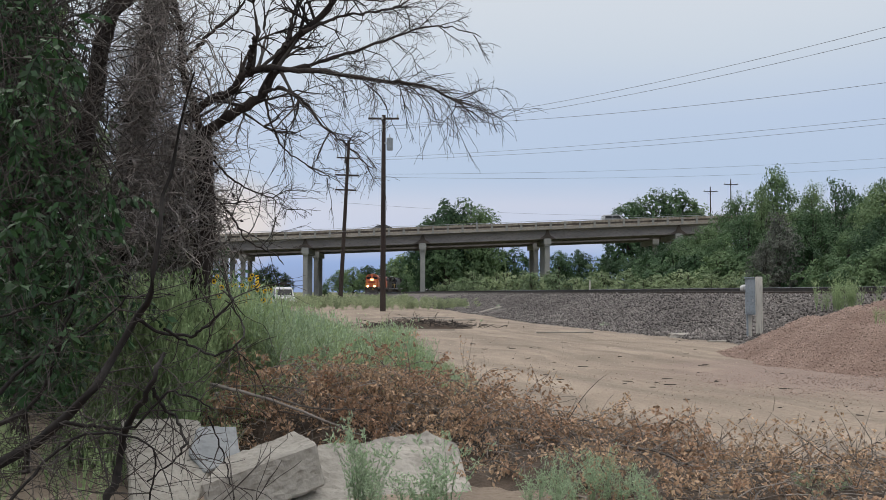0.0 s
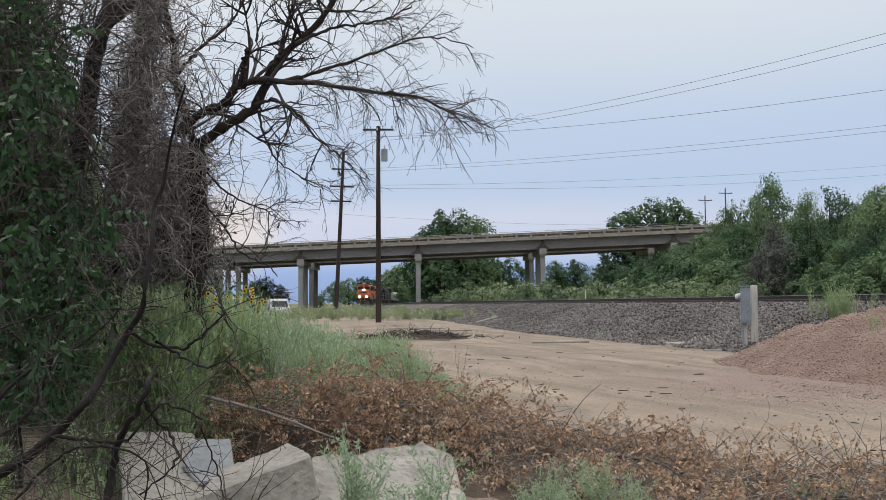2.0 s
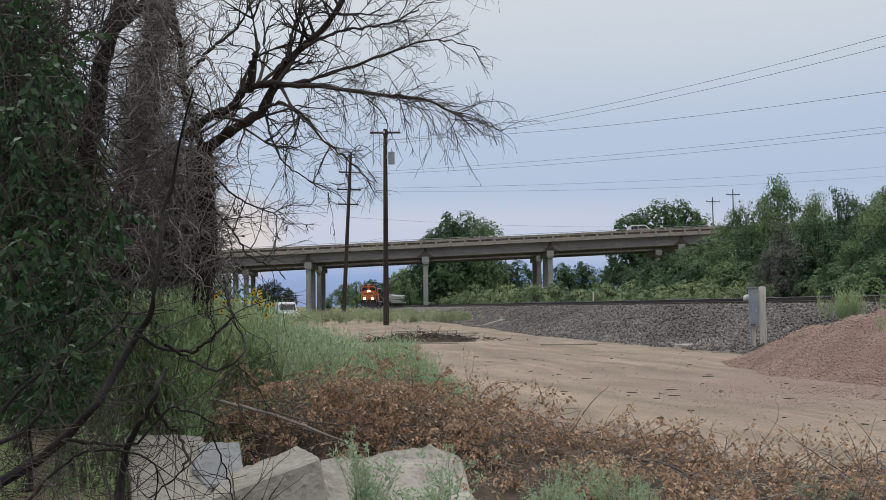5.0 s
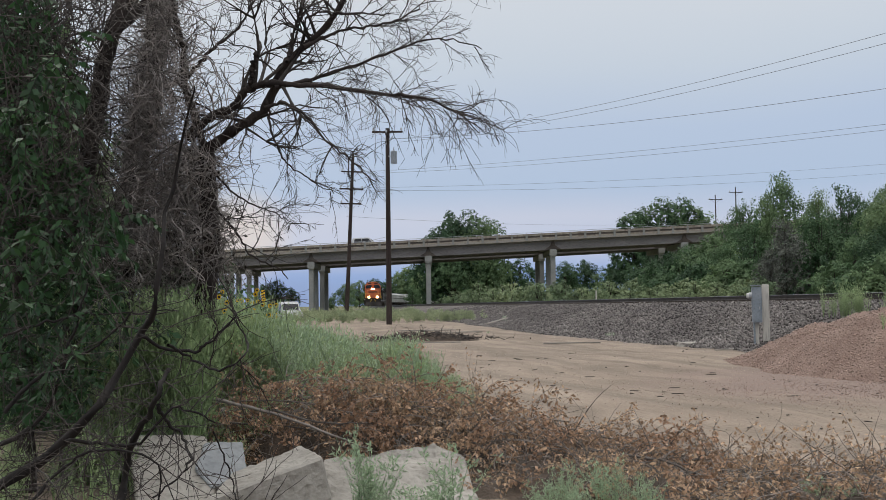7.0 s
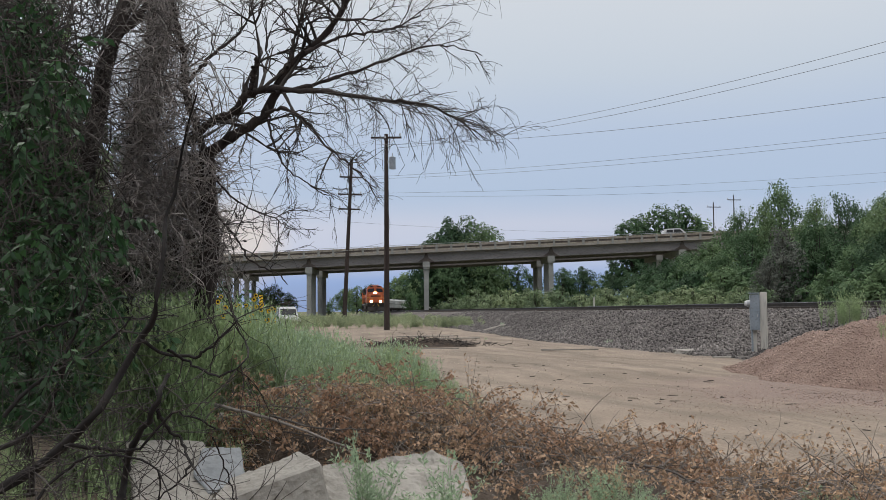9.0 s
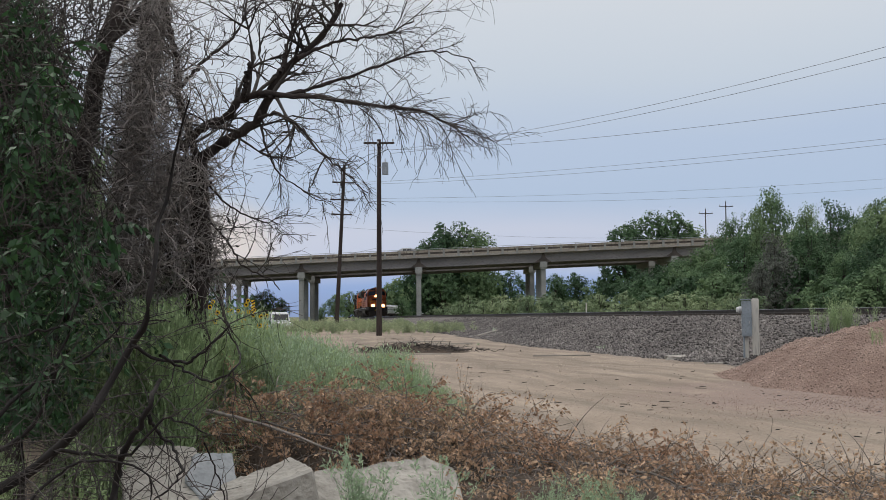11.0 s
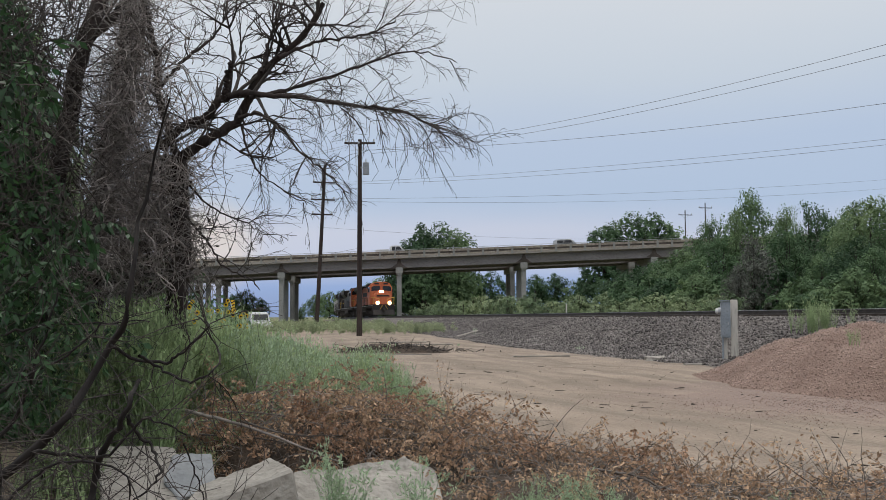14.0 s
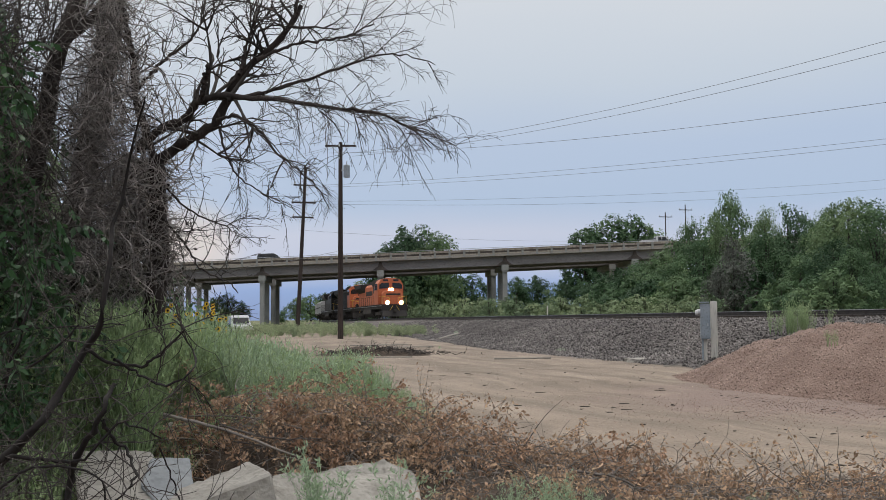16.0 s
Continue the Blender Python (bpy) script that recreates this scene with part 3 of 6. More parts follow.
# ---- poles and wires ----
def utility_pole(base, top, arms, transformer=False, insulators=2, girth=1.0):
    base, top = Vector(base), Vector(top)
    p = empty("utility_pole", Matrix.Translation(base))
    tagged(p, "dark weathered timber utility pole with crossarms", "utility pole", "utility poles")
    h = top - base
    part("pole_shaft", rod(B(), (0, 0, -0.5), h, 0.20 * girth, 0.13 * girth, 10), M_POLE, p)
    for frac, length, turn in arms:
        c = h * frac
        m = Matrix.Rotation(math.radians(turn), 4, "Z")
        arm = part("crossarm", box(B(), length, 0.10, 0.13, bevel=0.01), M_POLE, p)
        arm.matrix_basis = Matrix.Translation(c + Vector((0, -0.17, 0))) @ m
        for i in range(insulators):
            ix = (i / max(1, insulators - 1) - 0.5) * (length - 0.2)
            bm = rod(B(), (ix, 0, 0.13), (ix, 0, 0.20), 0.03, n=8)
            rod(bm, (ix, 0, 0.19), (ix, 0, 0.34), 0.075, 0.05, 8)
            part("insulator", bm, M_STEEL, arm, "grey porcelain insulator")
        for sgn in (-1, 1):
            part("brace", rod(B(), (sgn * length * 0.28, 0.05, 0.02), (0, 0.08, -0.62), 0.018, n=5), M_STEEL, arm)
    if transformer:
        c = h * 0.86
        bm = rod(B(), c + Vector((0.42, -0.1, -0.55)), c + Vector((0.42, -0.1, 0.25)), 0.22, 0.22, 14)
        can = part("transformer", bm, M_METER, p, "grey cylindrical transformer can")
        part("lid", rod(B(), c + Vector((0.42, -0.1, 0.25)), c + Vector((0.42, -0.1, 0.32)), 0.235, 0.10, 14), M_METER, can)
        part("bushing", rod(B(), c + Vector((0.42, -0.1, 0.3)), c + Vector((0.42, -0.1, 0.55)), 0.04, 0.03, 8), M_STEEL, can)
        part("bracket", box(B(), 0.3, 0.08, 0.08, c.x + 0.2, c.y - 0.1, c.z - 0.1), M_STEEL, can)
    return p


def wire(a, b, sag, r=0.011):
    a, b = np.array(a, float), np.array(b, float)
    t = np.linspace(0, 1, 24)[:, None]
    pts = a + (b - a) * t
    pts[:, 2] -= sag * 4 * (t[:, 0] * (1 - t[:, 0]))
    tb = Tubes()
    tb.add(pts, np.full(24, r), 5)
    ob = tb.make("overhead_wire", M_WIRE)
    tagged(ob, "thin dark overhead power line", "power line", "overhead wires")


def sight(x, y, depth):
    """A place from its bearing (across and down, in 1900ths of the eye's reach) and its depth along y."""
    u, v = math.radians(1.085), math.radians(2.23)
    dx, dz = (x - 784) / 1900, (442 - y) / 1900
    f1, f2 = math.cos(v) - dz * math.sin(v), math.sin(v) + dz * math.cos(v)
    wx, wy = dx * math.cos(u) + f1 * math.sin(u), -dx * math.sin(u) + f1 * math.cos(u)
    return (wx / wy * depth, depth, 1.6 + f2 / wy * depth)


# ---- trees and shrubs ----
def crown_points(rng, lumps, n):
    """Twig ends over a cloud of overlapping lumps, with the way that each faces."""
    w = np.array([l[3] ** 2 for l in lumps])
    pick = rng.choice(len(lumps), n, p=w / w.sum())
    d = rng.normal(size=(n, 3))
    d[:, 2] += 0.25
    d /= np.linalg.norm(d, axis=1)[:, None]
    L = np.array(lumps)
    r = L[pick, 3] * rng.uniform(0.82, 1.06, n)
    return L[pick, :3] + d * r[:, None] * np.array([1, 1, 0.85]), d


def tree_template(name, seed, height, width, material, leaves=7000, size=0.34, trunk=0.25, low=0.2):
    rng = np.random.default_rng(seed)
    tr = empty(name)
    tb = Tubes()
    lumps = []
    k = 26
    for i in range(k):
        u = (i + 0.5) / k
        z = height * (low + (0.97 - low) * u)
        prof = math.sin(math.pi * min(1, (0.16 + 0.84 * u)) ** 0.85) ** 0.7
        a = rng.uniform(0, 6.28)
        r = width / 2 * prof * rng.uniform(0.25, 0.85)
        c = (r * math.cos(a), r * math.sin(a), z)
        lumps.append((*c, width * 0.5 * rng.uniform(0.22, 0.48) * (0.5 + 0.6 * prof)))
        mid = np.array([c[0] * 0.4, c[1] * 0.4, z * 0.7])
        tb.add([(0, 0, z * 0.35), mid, c], [trunk * 0.4, trunk * 0.25, 0.02], 4)
    tb.add([(0, 0, -0.4), (0.1, 0, height * 0.3), (0.05, 0.1, height * 0.6), (0, 0, height * 0.9)], [trunk, trunk * 0.75, trunk * 0.45, 0.03], 7)
    t = tb.make("trunk", M_BARK)
    t.parent = tr
    # clumps: small groups of leaves round shared twig ends
    ends, out = crown_points(rng, lumps, leaves // 12)
    pts = np.repeat(ends, 12, 0) + rng.normal(0, width * 0.022, (len(ends) * 12, 3))
    v, f = leaf_cloud(rng, pts, size, 0.62, face=np.repeat(out, 12, 0) + np.array([0, 0, 0.35]))
    c = raw("crown", v, f, material)
    c.parent = tr
    return tr


def plant_tree(src, x, y, scale, label, category="tree", group="", wide=1.0, spin=0.0, sink=0.2):
    m = Matrix.Translation((x, y, float(ground_z(x, y)) - sink)) @ Matrix.Rotation(spin, 4, "Z") @ Matrix.Diagonal((scale * wide, scale * wide, scale, 1))
    o = copy_thing(src, m)
    o.matrix_basis = m
    return tagged(o, label, category, group)


def woods():
    rng = random.Random(5)
    kinds = [tree_template("cottonwood_tree", 11 + i, 10, 9 - i * 0.6, M_LEAF, 11500, 0.245) for i in range(3)]
    far = [tree_template("cottonwood_tree", 61 + i, 10, 9 - i, M_LEAF, 5800, 0.38) for i in range(2)]
    bush = [tree_template("shrub", 31 + i, 3.2, 3.6, M_LEAF2, 1700, 0.21, 0.06, 0.05) for i in range(2)]
    dkbush = tree_template("shrub", 41, 4.5, 5.5, M_LEAF, 4200, 0.28, 0.08, 0.05)

    bush2 = tree_template("shrub", 47, 4.5, 5.5, M_LEAF, 5500, 0.24, 0.08, 0.02)

    def at(px, top, depth, kind, wide=1.0, label="leafy dark green cottonwood tree", cat="tree", base_h=10.0, grp="trees beyond the tracks"):
        x, y, z = sight(px, top, depth)
        sc = (z - float(ground_z(x, y)) + 0.2) / base_h
        plant_tree(kind, x, y, sc, label, cat, grp, wide, rng.uniform(0, 6.28))

    # beyond the bridge
    for px, top, d, w in ((768, 382, 205, .8), (792, 360, 208, .9), (822, 358, 212, .9), (848, 378, 206, .8), (715, 450, 385, 1.2), (735, 440, 380, 1.2), (732, 462, 300, .8), (719, 484, 285, .8), (742, 470, 270, .7),
                          (1115, 362, 190, 1.0), (1160, 342, 195, .9), (1195, 338, 192, .9), (1225, 360, 190, .9),
                          (910, 440, 215, 1.2), (990, 447, 200, 1.2), (1025, 445, 205, 1.2), (870, 440, 220, 1.2), (1070, 452, 195, 1.2),
                          (480, 470, 170, 1.0), (455, 478, 180, 1.0), (505, 486, 175, 1.0), (600, 478, 330, 1.3), (625, 474, 350, 1.3), (650, 470, 360, 1.3),
                          (575, 500, 230, 1.2), (680, 474, 400, 1.4), (700, 460, 400, 1.3), (790, 430, 200, 1.0), (850, 436, 204, 1.0), (765, 440, 202, .9)):
        at(px, top, d, rng.choice(far), w)
    # the grove on the far side of the line
    for px, top, d, w in ((1130, 440, 112, 1.3), (1170, 432, 108, 1.3), (1215, 420, 104, 1.2), (1255, 400, 98, 1.1), (1300, 348, 100, .62), (1345, 330, 104, .55),
                          (1375, 303, 106, .68), (1436, 332, 98, .72), (1478, 325, 92, .72), (1530, 346, 88, .74), (1556, 318, 82, .66),
                          (1590, 310, 78, .9), (1640, 320, 72, .9), (1560, 380, 66, 1.0), (1325, 380, 90, 1.0), (1440, 370, 84, 1.0), (1500, 410, 72, 1.0),
                          (1280, 420, 86, 1.1), (1240, 440, 90, 1.2), (1600, 400, 60, 1.0), (1410, 400, 86, 1.0)):
        at(px, top, d, rng.choice(kinds), w)
    for px, top, d in ((1150, 455, 95), (1190, 452, 90), (1230, 455, 84), (1275, 450, 80), (1420, 440, 74), (1465, 455, 68), (1520, 450, 62), (1560, 440, 58), (1310, 450, 80)):
        at(px, top, d, dkbush, 1.1, "dense dark green bush beside the tracks", "bush", 4.5, "bushes beside the tracks")
    for i in range(64):
        px = 775 + i * 9 + rng.uniform(-8, 8)
        d = float(np.interp(px, [775, 900, 1100, 1320], [140, 112, 88, 68])) + rng.uniform(-4, 10)
        top = rng.uniform(478, 500) + (8 if px < 830 else 0)
        at(px, top, d, rng.choice(bush), rng.uniform(0.9, 1.5), "pale green weedy shrub beside the railway", "shrub", 3.2, "shrubs along the railway")
    # the last two are added as tall backing that blocks sky and light behind
    for px, top, d in ((330, 415, 21), (262, 420, 20), (205, 410, 20), (140, 400, 20), (70, 380, 20), (0, 360, 20), (-25, -80, 14), (70, 60, 15.5)):
        at(px, top, d, bush2, 0.75 if d > 18 else 0.42, "dark green shrub in shade behind the old tree", "shrub", 4.5, "shrubs behind the old tree")
    grey = tree_template("dry_shrub", 51, 8, 6.5, M_GREYLEAF, 6000, 0.22, 0.12, 0.1)
    at(1378, 378, 74, grey, 0.8, "grey half-dry bush among green trees", "bush", 8.0, "bushes beside the tracks")
    at(1352, 425, 73, grey, 0.8, "grey half-dry bush among green trees", "bush", 8.0, "bushes beside the tracks")
    for s in (*kinds, *far, *bush, bush2, dkbush, grey):
        for o in (*s.children_recursive, s):
            bpy.data.objects.remove(o)


def approach_bank(x0, x1):
    """Earth bank that carries the road beyond the bridge's ends."""
    bm = B()
    prev = None
    for i in range(31):
        x = x0 + (x1 - x0) * i / 30
        zt = deck_z(x) + 1.3
        ring = [bm.verts.new((x, y, z)) for y, z in ((149 - 1.7 * zt, -0.2), (149.2, zt), (175.8, zt), (176 + 1.7 * zt, -0.2))]
        if prev:
            for k in range(3):
                bm.faces.new((prev[k], prev[k + 1], ring[k + 1], ring[k]))
        else:
            bm.faces.new(ring)
        prev = ring
    bm.faces.new(prev)
    bmesh.ops.recalc_face_normals(bm, faces=bm.faces)
    ob = part("approach_bank", bm, M_BANK)
    tagged(ob, "grassy earth bank carrying the highway", "embankment", kind="structure")


approach_bank(-400, -52)
approach_bank(430, 74)
ballast()
overpass(150.0, 9.6, (0.6, 6.6), True)
overpass(165.0, 9.6, (0.6, 7.2), False)
utility_pole((-2.7, 72.9, 0.28), (-2.66, 72.9, 13.65), [(0.975, 2.1, 0), (0.96, 1.0, 80)], True)
utility_pole((-7.3, 95, 0.5), (-6.55, 95, 15.05), [(0.885, 2.0, 20), (0.78, 2.2, 20), (0.69, 1.9, 20)])
for px, top in ((1257, 330), (1293, 317)):
    a = sight(px, top, 190)
    utility_pole((a[0], a[1], 1.8), a, [(0.95, 2.6, 10)], girth=0.65)
for a, b, d0, d1, sag in (((700, 222), (1700, 12), 73, 40, 0.6), ((700, 228), (1700, 32), 73, 40, 0.6), ((660, 222), (1700, 128), 73, 42, 0.5),
                          ((617, 280), (1700, 195), 95, 60, 0.4), ((617, 283), (1700, 205), 95, 58, 0.5), ((617, 308), (1700, 270), 95, 120, 0.6),
                          ((617, 312), (1700, 286), 95, 120, 0.8), ((604, 358), (1300, 372), 95, 190, 1.0), ((400, 432), (678, 395), 140, 73, 0.4),
                          ((395, 262), (678, 207), 60, 73, 0.2), ((395, 270), (678, 210), 60, 73, 0.2)):
    wire(sight(*a, d0), sight(*b, d1), sag)
woods()


# ---- train ----
def bogie(parent, y, axles=3):
    bg = part("bogie", box(B(), 2.3, 1.9 * (axles - 1) + 1.0, 0.32, 0, y, 0.48, bevel=0.05), M_UNDER, parent)
    for sx in (-1, 1):
        bm = box(B(), 0.16, 1.9 * (axles - 1) + 1.4, 0.30, sx * 1.12, y, 0.40, bevel=0.04)
        for a in range(axles):
            ya = y + (a - (axles - 1) / 2) * 1.9
            box(bm, 0.22, 0.34, 0.42, sx * 1.16, ya, 0.33, bevel=0.03)
        part("side_frame", bm, M_UNDER, bg)
    for a in range(axles):
        ya = y + (a - (axles - 1) / 2) * 1.9
        bm = rod(B(), (-0.78, ya, 0.5), (0.78, ya, 0.5), 0.09, n=8)
        for sx in (-1, 1):
            rod(bm, (sx * 0.68, ya, 0.5), (sx * 0.82, ya, 0.5), 0.5, 0.5, 20)
        part("wheelset", bm, M_UNDER, bg)


def locomotive(paint, label, lit, side):
    """Origin at rail level under the middle, front towards -y; 22.3 m over couplers."""
    lo = empty("locomotive")
    tagged(lo, label, "locomotive", "locomotives of the train")
    # sill, walkway and fuel tank
    part("frame", box(B(), 2.9, 20.6, 0.42, 0, 0, 1.12, bevel=0.04), M_UNDER, lo)
    part("walkway", box(B(), 3.05, 20.8, 0.06, 0, 0, 1.545), M_UNDER, lo)
    part("sill_stripe", box(B(), 3.08, 20.84, 0.05, 0, 0, 1.42), M_STEEL, lo, "pale side sill stripe")
    part("fuel_tank", prism(B(), [(-1.45, 1.1), (-1.45, 0.65), (-1.0, 0.25), (1.0, 0.25), (1.45, 0.65), (1.45, 1.1)], -3.1, 3.1), M_UNDER, lo)
    # nose, with sloped top, and the cab
    nose = B()
    prism(nose, [(-1.15, 1.6), (1.15, 1.6), (1.15, 2.95), (0.9, 3.22), (-0.9, 3.22), (-1.15, 2.95)], -9.75, -8.2)
    for v in nose.verts:
        if v.co.y < -9 and v.co.z > 2.9:
            v.co.y += 0.28
            v.co.z -= 0.1
    bmesh.ops.bevel(nose, geom=[e for e in nose.edges], offset=0.05, segments=2, affect="EDGES")
    nose = part("nose", nose, paint, lo)
    part("nose_door", box(B(), 0.62, 0.04, 1.25, 0.0, -9.765, 1.66, bevel=0.01), paint, nose)
    bm = box(B(), 1.7, 0.03, 0.2, 0, -9.775, 2.66)
    part("nose_emblem", bm, M_BLACK, nose, "dark band of lettering bars")
    cab = B()
    prism(cab, [(-1.5, 1.6), (1.5, 1.6), (1.5, 3.95), (1.12, 4.52), (0.5, 4.68), (-0.5, 4.68), (-1.12, 4.52), (-1.5, 3.95)], -8.2, -5.6)
    bmesh.ops.bevel(cab, geom=[e for e in cab.edges], offset=0.05, segments=2, affect="EDGES")
    cab = part("cab", cab, paint, lo, "wide locomotive cab")
    for sx in (-1, 1):
        part("windshield", prism(B(), [(sx * 0.20, 3.52), (sx * 1.34, 3.44), (sx * 1.34, 3.90), (sx * 1.10, 4.10), (sx * 0.20, 4.14)], -8.235, -8.15), M_GLASS, cab, "dark windshield pane")
        part("side_window", box(B(), 0.05, 1.7, 0.75, sx * 1.50, -6.8, 3.3), M_GLASS, cab, "dark side window")
        part("number_board", box(B(), 0.62, 0.06, 0.2, sx * 0.62, -8.22, 4.34), M_GLASS, cab)
        part("mirror", box(B(), 0.2, 0.05, 0.5, sx * 1.66, -7.7, 3.3), M_BLACK, cab)
    part("roof_antenna", box(B(), 0.5, 0.9, 0.14, 0, -6.8, 4.68, bevel=0.03), M_WHITE, cab, "pale antenna dome on the cab roof")
    part("beacon", rod(B(), (0.5, -7.4, 4.66), (0.5, -7.4, 4.9), 0.09, 0.07, 8), M_STEEL, cab)
    # headlight between the windows, ditch lights over the sill; oversize lenses stand in for glare
    part("headlight_housing", box(B(), 0.7, 0.2, 0.5, 0, -8.25, 3.10, bevel=0.04), paint, cab)
    lens = M_LAMP if lit else M_GLASS
    for x in (-0.13, 0.13):
        part("headlight", rod(B(), (x, -8.36, 3.33), (x, -8.41, 3.33), 0.23, 0.20, 14), lens, cab, "glowing warm headlight" if lit else "")
    for x in (-0.8, 0.8):
        can = part("ditch_light_can", box(B(), 0.34, 0.26, 0.36, x, -10.35, 1.62, bevel=0.03), M_BLACK, lo)
        part("ditch_light", rod(B(), (x, -10.48, 1.80), (x, -10.53, 1.80), 0.26, 0.23, 14), lens, can, "glowing warm ditch light" if lit else "")
    # long hood with doors, radiators and roof details
    hood = prism(B(), [(-0.95, 1.6), (0.95, 1.6), (0.95, 3.9), (0.7, 4.22), (-0.7, 4.22), (-0.95, 3.9)], -5.58, 9.7)
    hood = part("long_hood", hood, side, lo)
    for i in range(14):
        for sx in (-1, 1):
            part("hood_door", box(B(), 0.04, 0.92, 1.7, sx * 0.965, -4.8 + i * 1.02, 1.75, bevel=0.012), side, hood)
    for sx in (-1, 1):
        part("lettering_bar", box(B(), 0.03, 4.6, 0.55, sx * 0.995, 1.0, 2.85), M_BLACK, hood, "dark bar of side lettering")
        part("air_intake", box(B(), 0.10, 3.2, 0.85, sx * 0.96, -3.6, 3.05, bevel=0.02), M_BLACK, hood)
    part("dynamic_brake_box", box(B(), 2.3, 3.4, 0.75, 0, -3.7, 3.85, bevel=0.08), M_BLACK, hood)
    part("exhaust_hood", box(B(), 1.5, 3.0, 0.4, 0, 0.6, 4.2, bevel=0.06), M_BLACK, hood)
    rad = prism(B(), [(-0.96, 3.3), (0.96, 3.3), (1.52, 3.85), (1.52, 4.35), (-1.52, 4.35), (-1.52, 3.85)], 4.4, 9.6)
    part("radiator_wing", rad, M_BLACK, hood, "flared black radiator housing")
    for y in (5.7, 7.9):
        part("radiator_fan", rod(B(), (0, y, 4.35), (0, y, 4.5), 0.85, 0.8, 20), M_UNDER, hood)
    # pilot, plough, coupler, steps and handrails
    part("pilot", box(B(), 2.9, 0.16, 0.75, 0, -10.42, 0.85, bevel=0.03), M_BLACK, lo)
    plough = B()
    prism(plough, [(-1.45, 0.22), (1.45, 0.22), (1.35, 0.9), (-1.35, 0.9)], -10.85, -10.4)
    for v in plough.verts:
        if v.co.y < -10.6 and v.co.z > 0.5:
            v.co.y += 0.35
    part("snow_plough", plough, M_BLACK, lo, "black snow plough")
    for y in (-11.0, 11.0):
        part("coupler", box(B(), 0.34, 0.75, 0.34, 0, y * 0.985, 0.72, bevel=0.06), M_UNDER, lo)
    for sx in (-1, 1):
        for y in (-10.0, 10.0):
            bm = B()
            for k in range(4):
                box(bm, 0.35, 0.62, 0.05, sx * 1.33, y, 0.42 + k * 0.28)
            box(bm, 0.05, 0.05, 1.15, sx * 1.5, y - 0.33, 0.42)
            box(bm, 0.05, 0.05, 1.15, sx * 1.5, y + 0.33, 0.42)
            part("step_ladder", bm, M_UNDER, lo)
        bm = rod(B(), (sx * 1.48, -5.3, 2.6), (sx * 1.48, 10.2, 2.6), 0.022, n=6)
        for k in range(11):
            rod(bm, (sx * 1.48, -5.3 + 1.55 * k, 1.58), (sx * 1.48, -5.3 + 1.55 * k, 2.6), 0.02, n=6)
        part("handrail", bm, M_UNDER, lo, "dark walkway handrail")
        bm = rod(B(), (sx * 1.4, -10.3, 1.58), (sx * 1.4, -10.3, 2.55), 0.025, n=6)
        rod(bm, (sx * 1.4, -10.3, 2.55), (sx * 0.55, -10.3, 2.35), 0.025, n=6)
        rod(bm, (sx * 0.55, -10.3, 1.58), (sx * 0.55, -10.3, 2.35), 0.025, n=6)
        rod(bm, (sx * 1.4, -10.3, 2.55), (sx * 1.4, -8.3, 2.55), 0.025, n=6)
        rod(bm, (sx * 0.55, -10.62, 0.9), (sx * 0.2, -10.62, 1.45), 0.025, n=6)
        part("front_handrail", bm, M_YLINE, lo, "yellow front handrail")
    for y in (-6.9, 6.9):
        bogie(lo, y)
    return lo


def freight_car():
    fc = empty("freight_car")
    tagged(fc, "pale grey ribbed covered freight car", "freight car", "freight cars of the train")
    body = prism(B(), [(-1.5, 1.15), (1.5, 1.15), (1.55, 1.9), (1.55, 3.1), (1.1, 3.45), (-1.1, 3.45), (-1.55, 3.1), (-1.55, 1.9)], -8.3, 8.3)
    body = part("body", body, M_CARWHITE, fc)
    for i in range(12):
        y = -8.0 + i * 16 / 11
        for sx in (-1, 1):
            part("rib", box(B(), 0.10, 0.14, 1.88, sx * 1.58, y, 1.2), M_CARWHITE, body)
    for z in (1.15, 2.2, 3.04):
        for sx in (-1, 1):
            part("side_rail", box(B(), 0.09, 16.5, 0.12, sx * 1.60, 0, z), M_UNDER if z < 3 else M_CARWHITE, body)
    part("roof_walk", box(B(), 0.7, 16.0, 0.08, 0, 0, 3.46), M_STEEL, body)
    for k in range(3):
        part("hatch", box(B(), 1.0, 1.6, 0.12, 0, -5 + k * 5, 3.55, bevel=0.03), M_STEEL, body)
    part("underframe", box(B(), 1.2, 16.6, 0.4, 0, 0, 0.75), M_UNDER, fc)
    for y in (-5, 0, 5):
        if y == 0:
            part("hopper_chute", prism(B(), [(-1.3, 1.14), (1.3, 1.14), (0.4, 0.5), (-0.4, 0.5)], -2.0, 2.0), M_UNDER, fc)
    for y in (-8.75, 8.75):
        part("coupler", box(B(), 0.3, 0.7, 0.3, 0, y, 0.75, bevel=0.05), M_UNDER, fc)
    for y in (-6.6, 6.6):
        bogie(fc, y, 2)
    return fc


TRAIN = []
_loco = locomotive(M_ORANGE, "orange and black diesel locomotive with lit headlights", True, M_ORANGE)
_loco2 = locomotive(M_ORANGE, "trailing diesel locomotive with orange cab and black hood", False, M_BLACK)
_loco3 = locomotive(M_BLACK, "trailing dark diesel locomotive", False, M_BLACK)
_first_car = freight_car()
TRAIN = [(_loco, 0.0, 6.9), (_loco2, 22.4, 6.9), (_loco3, 44.8, 6.9), (_first_car, 65.0, 6.6)]
for _i in range(1, 9):
    TRAIN.append((copy_thing(_first_car, Matrix()), 65.0 + 18.0 * _i, 6.6))

# when the lead locomotive's nose passes each place along y
NOSE_T = [0, 4, 6.5, 9, 11.5, 12.5, 14, 14.5, 16]
NOSE_Y = [254, 226, 207, 186.5, 166.5, 157.5, 143.5, 139, 122]


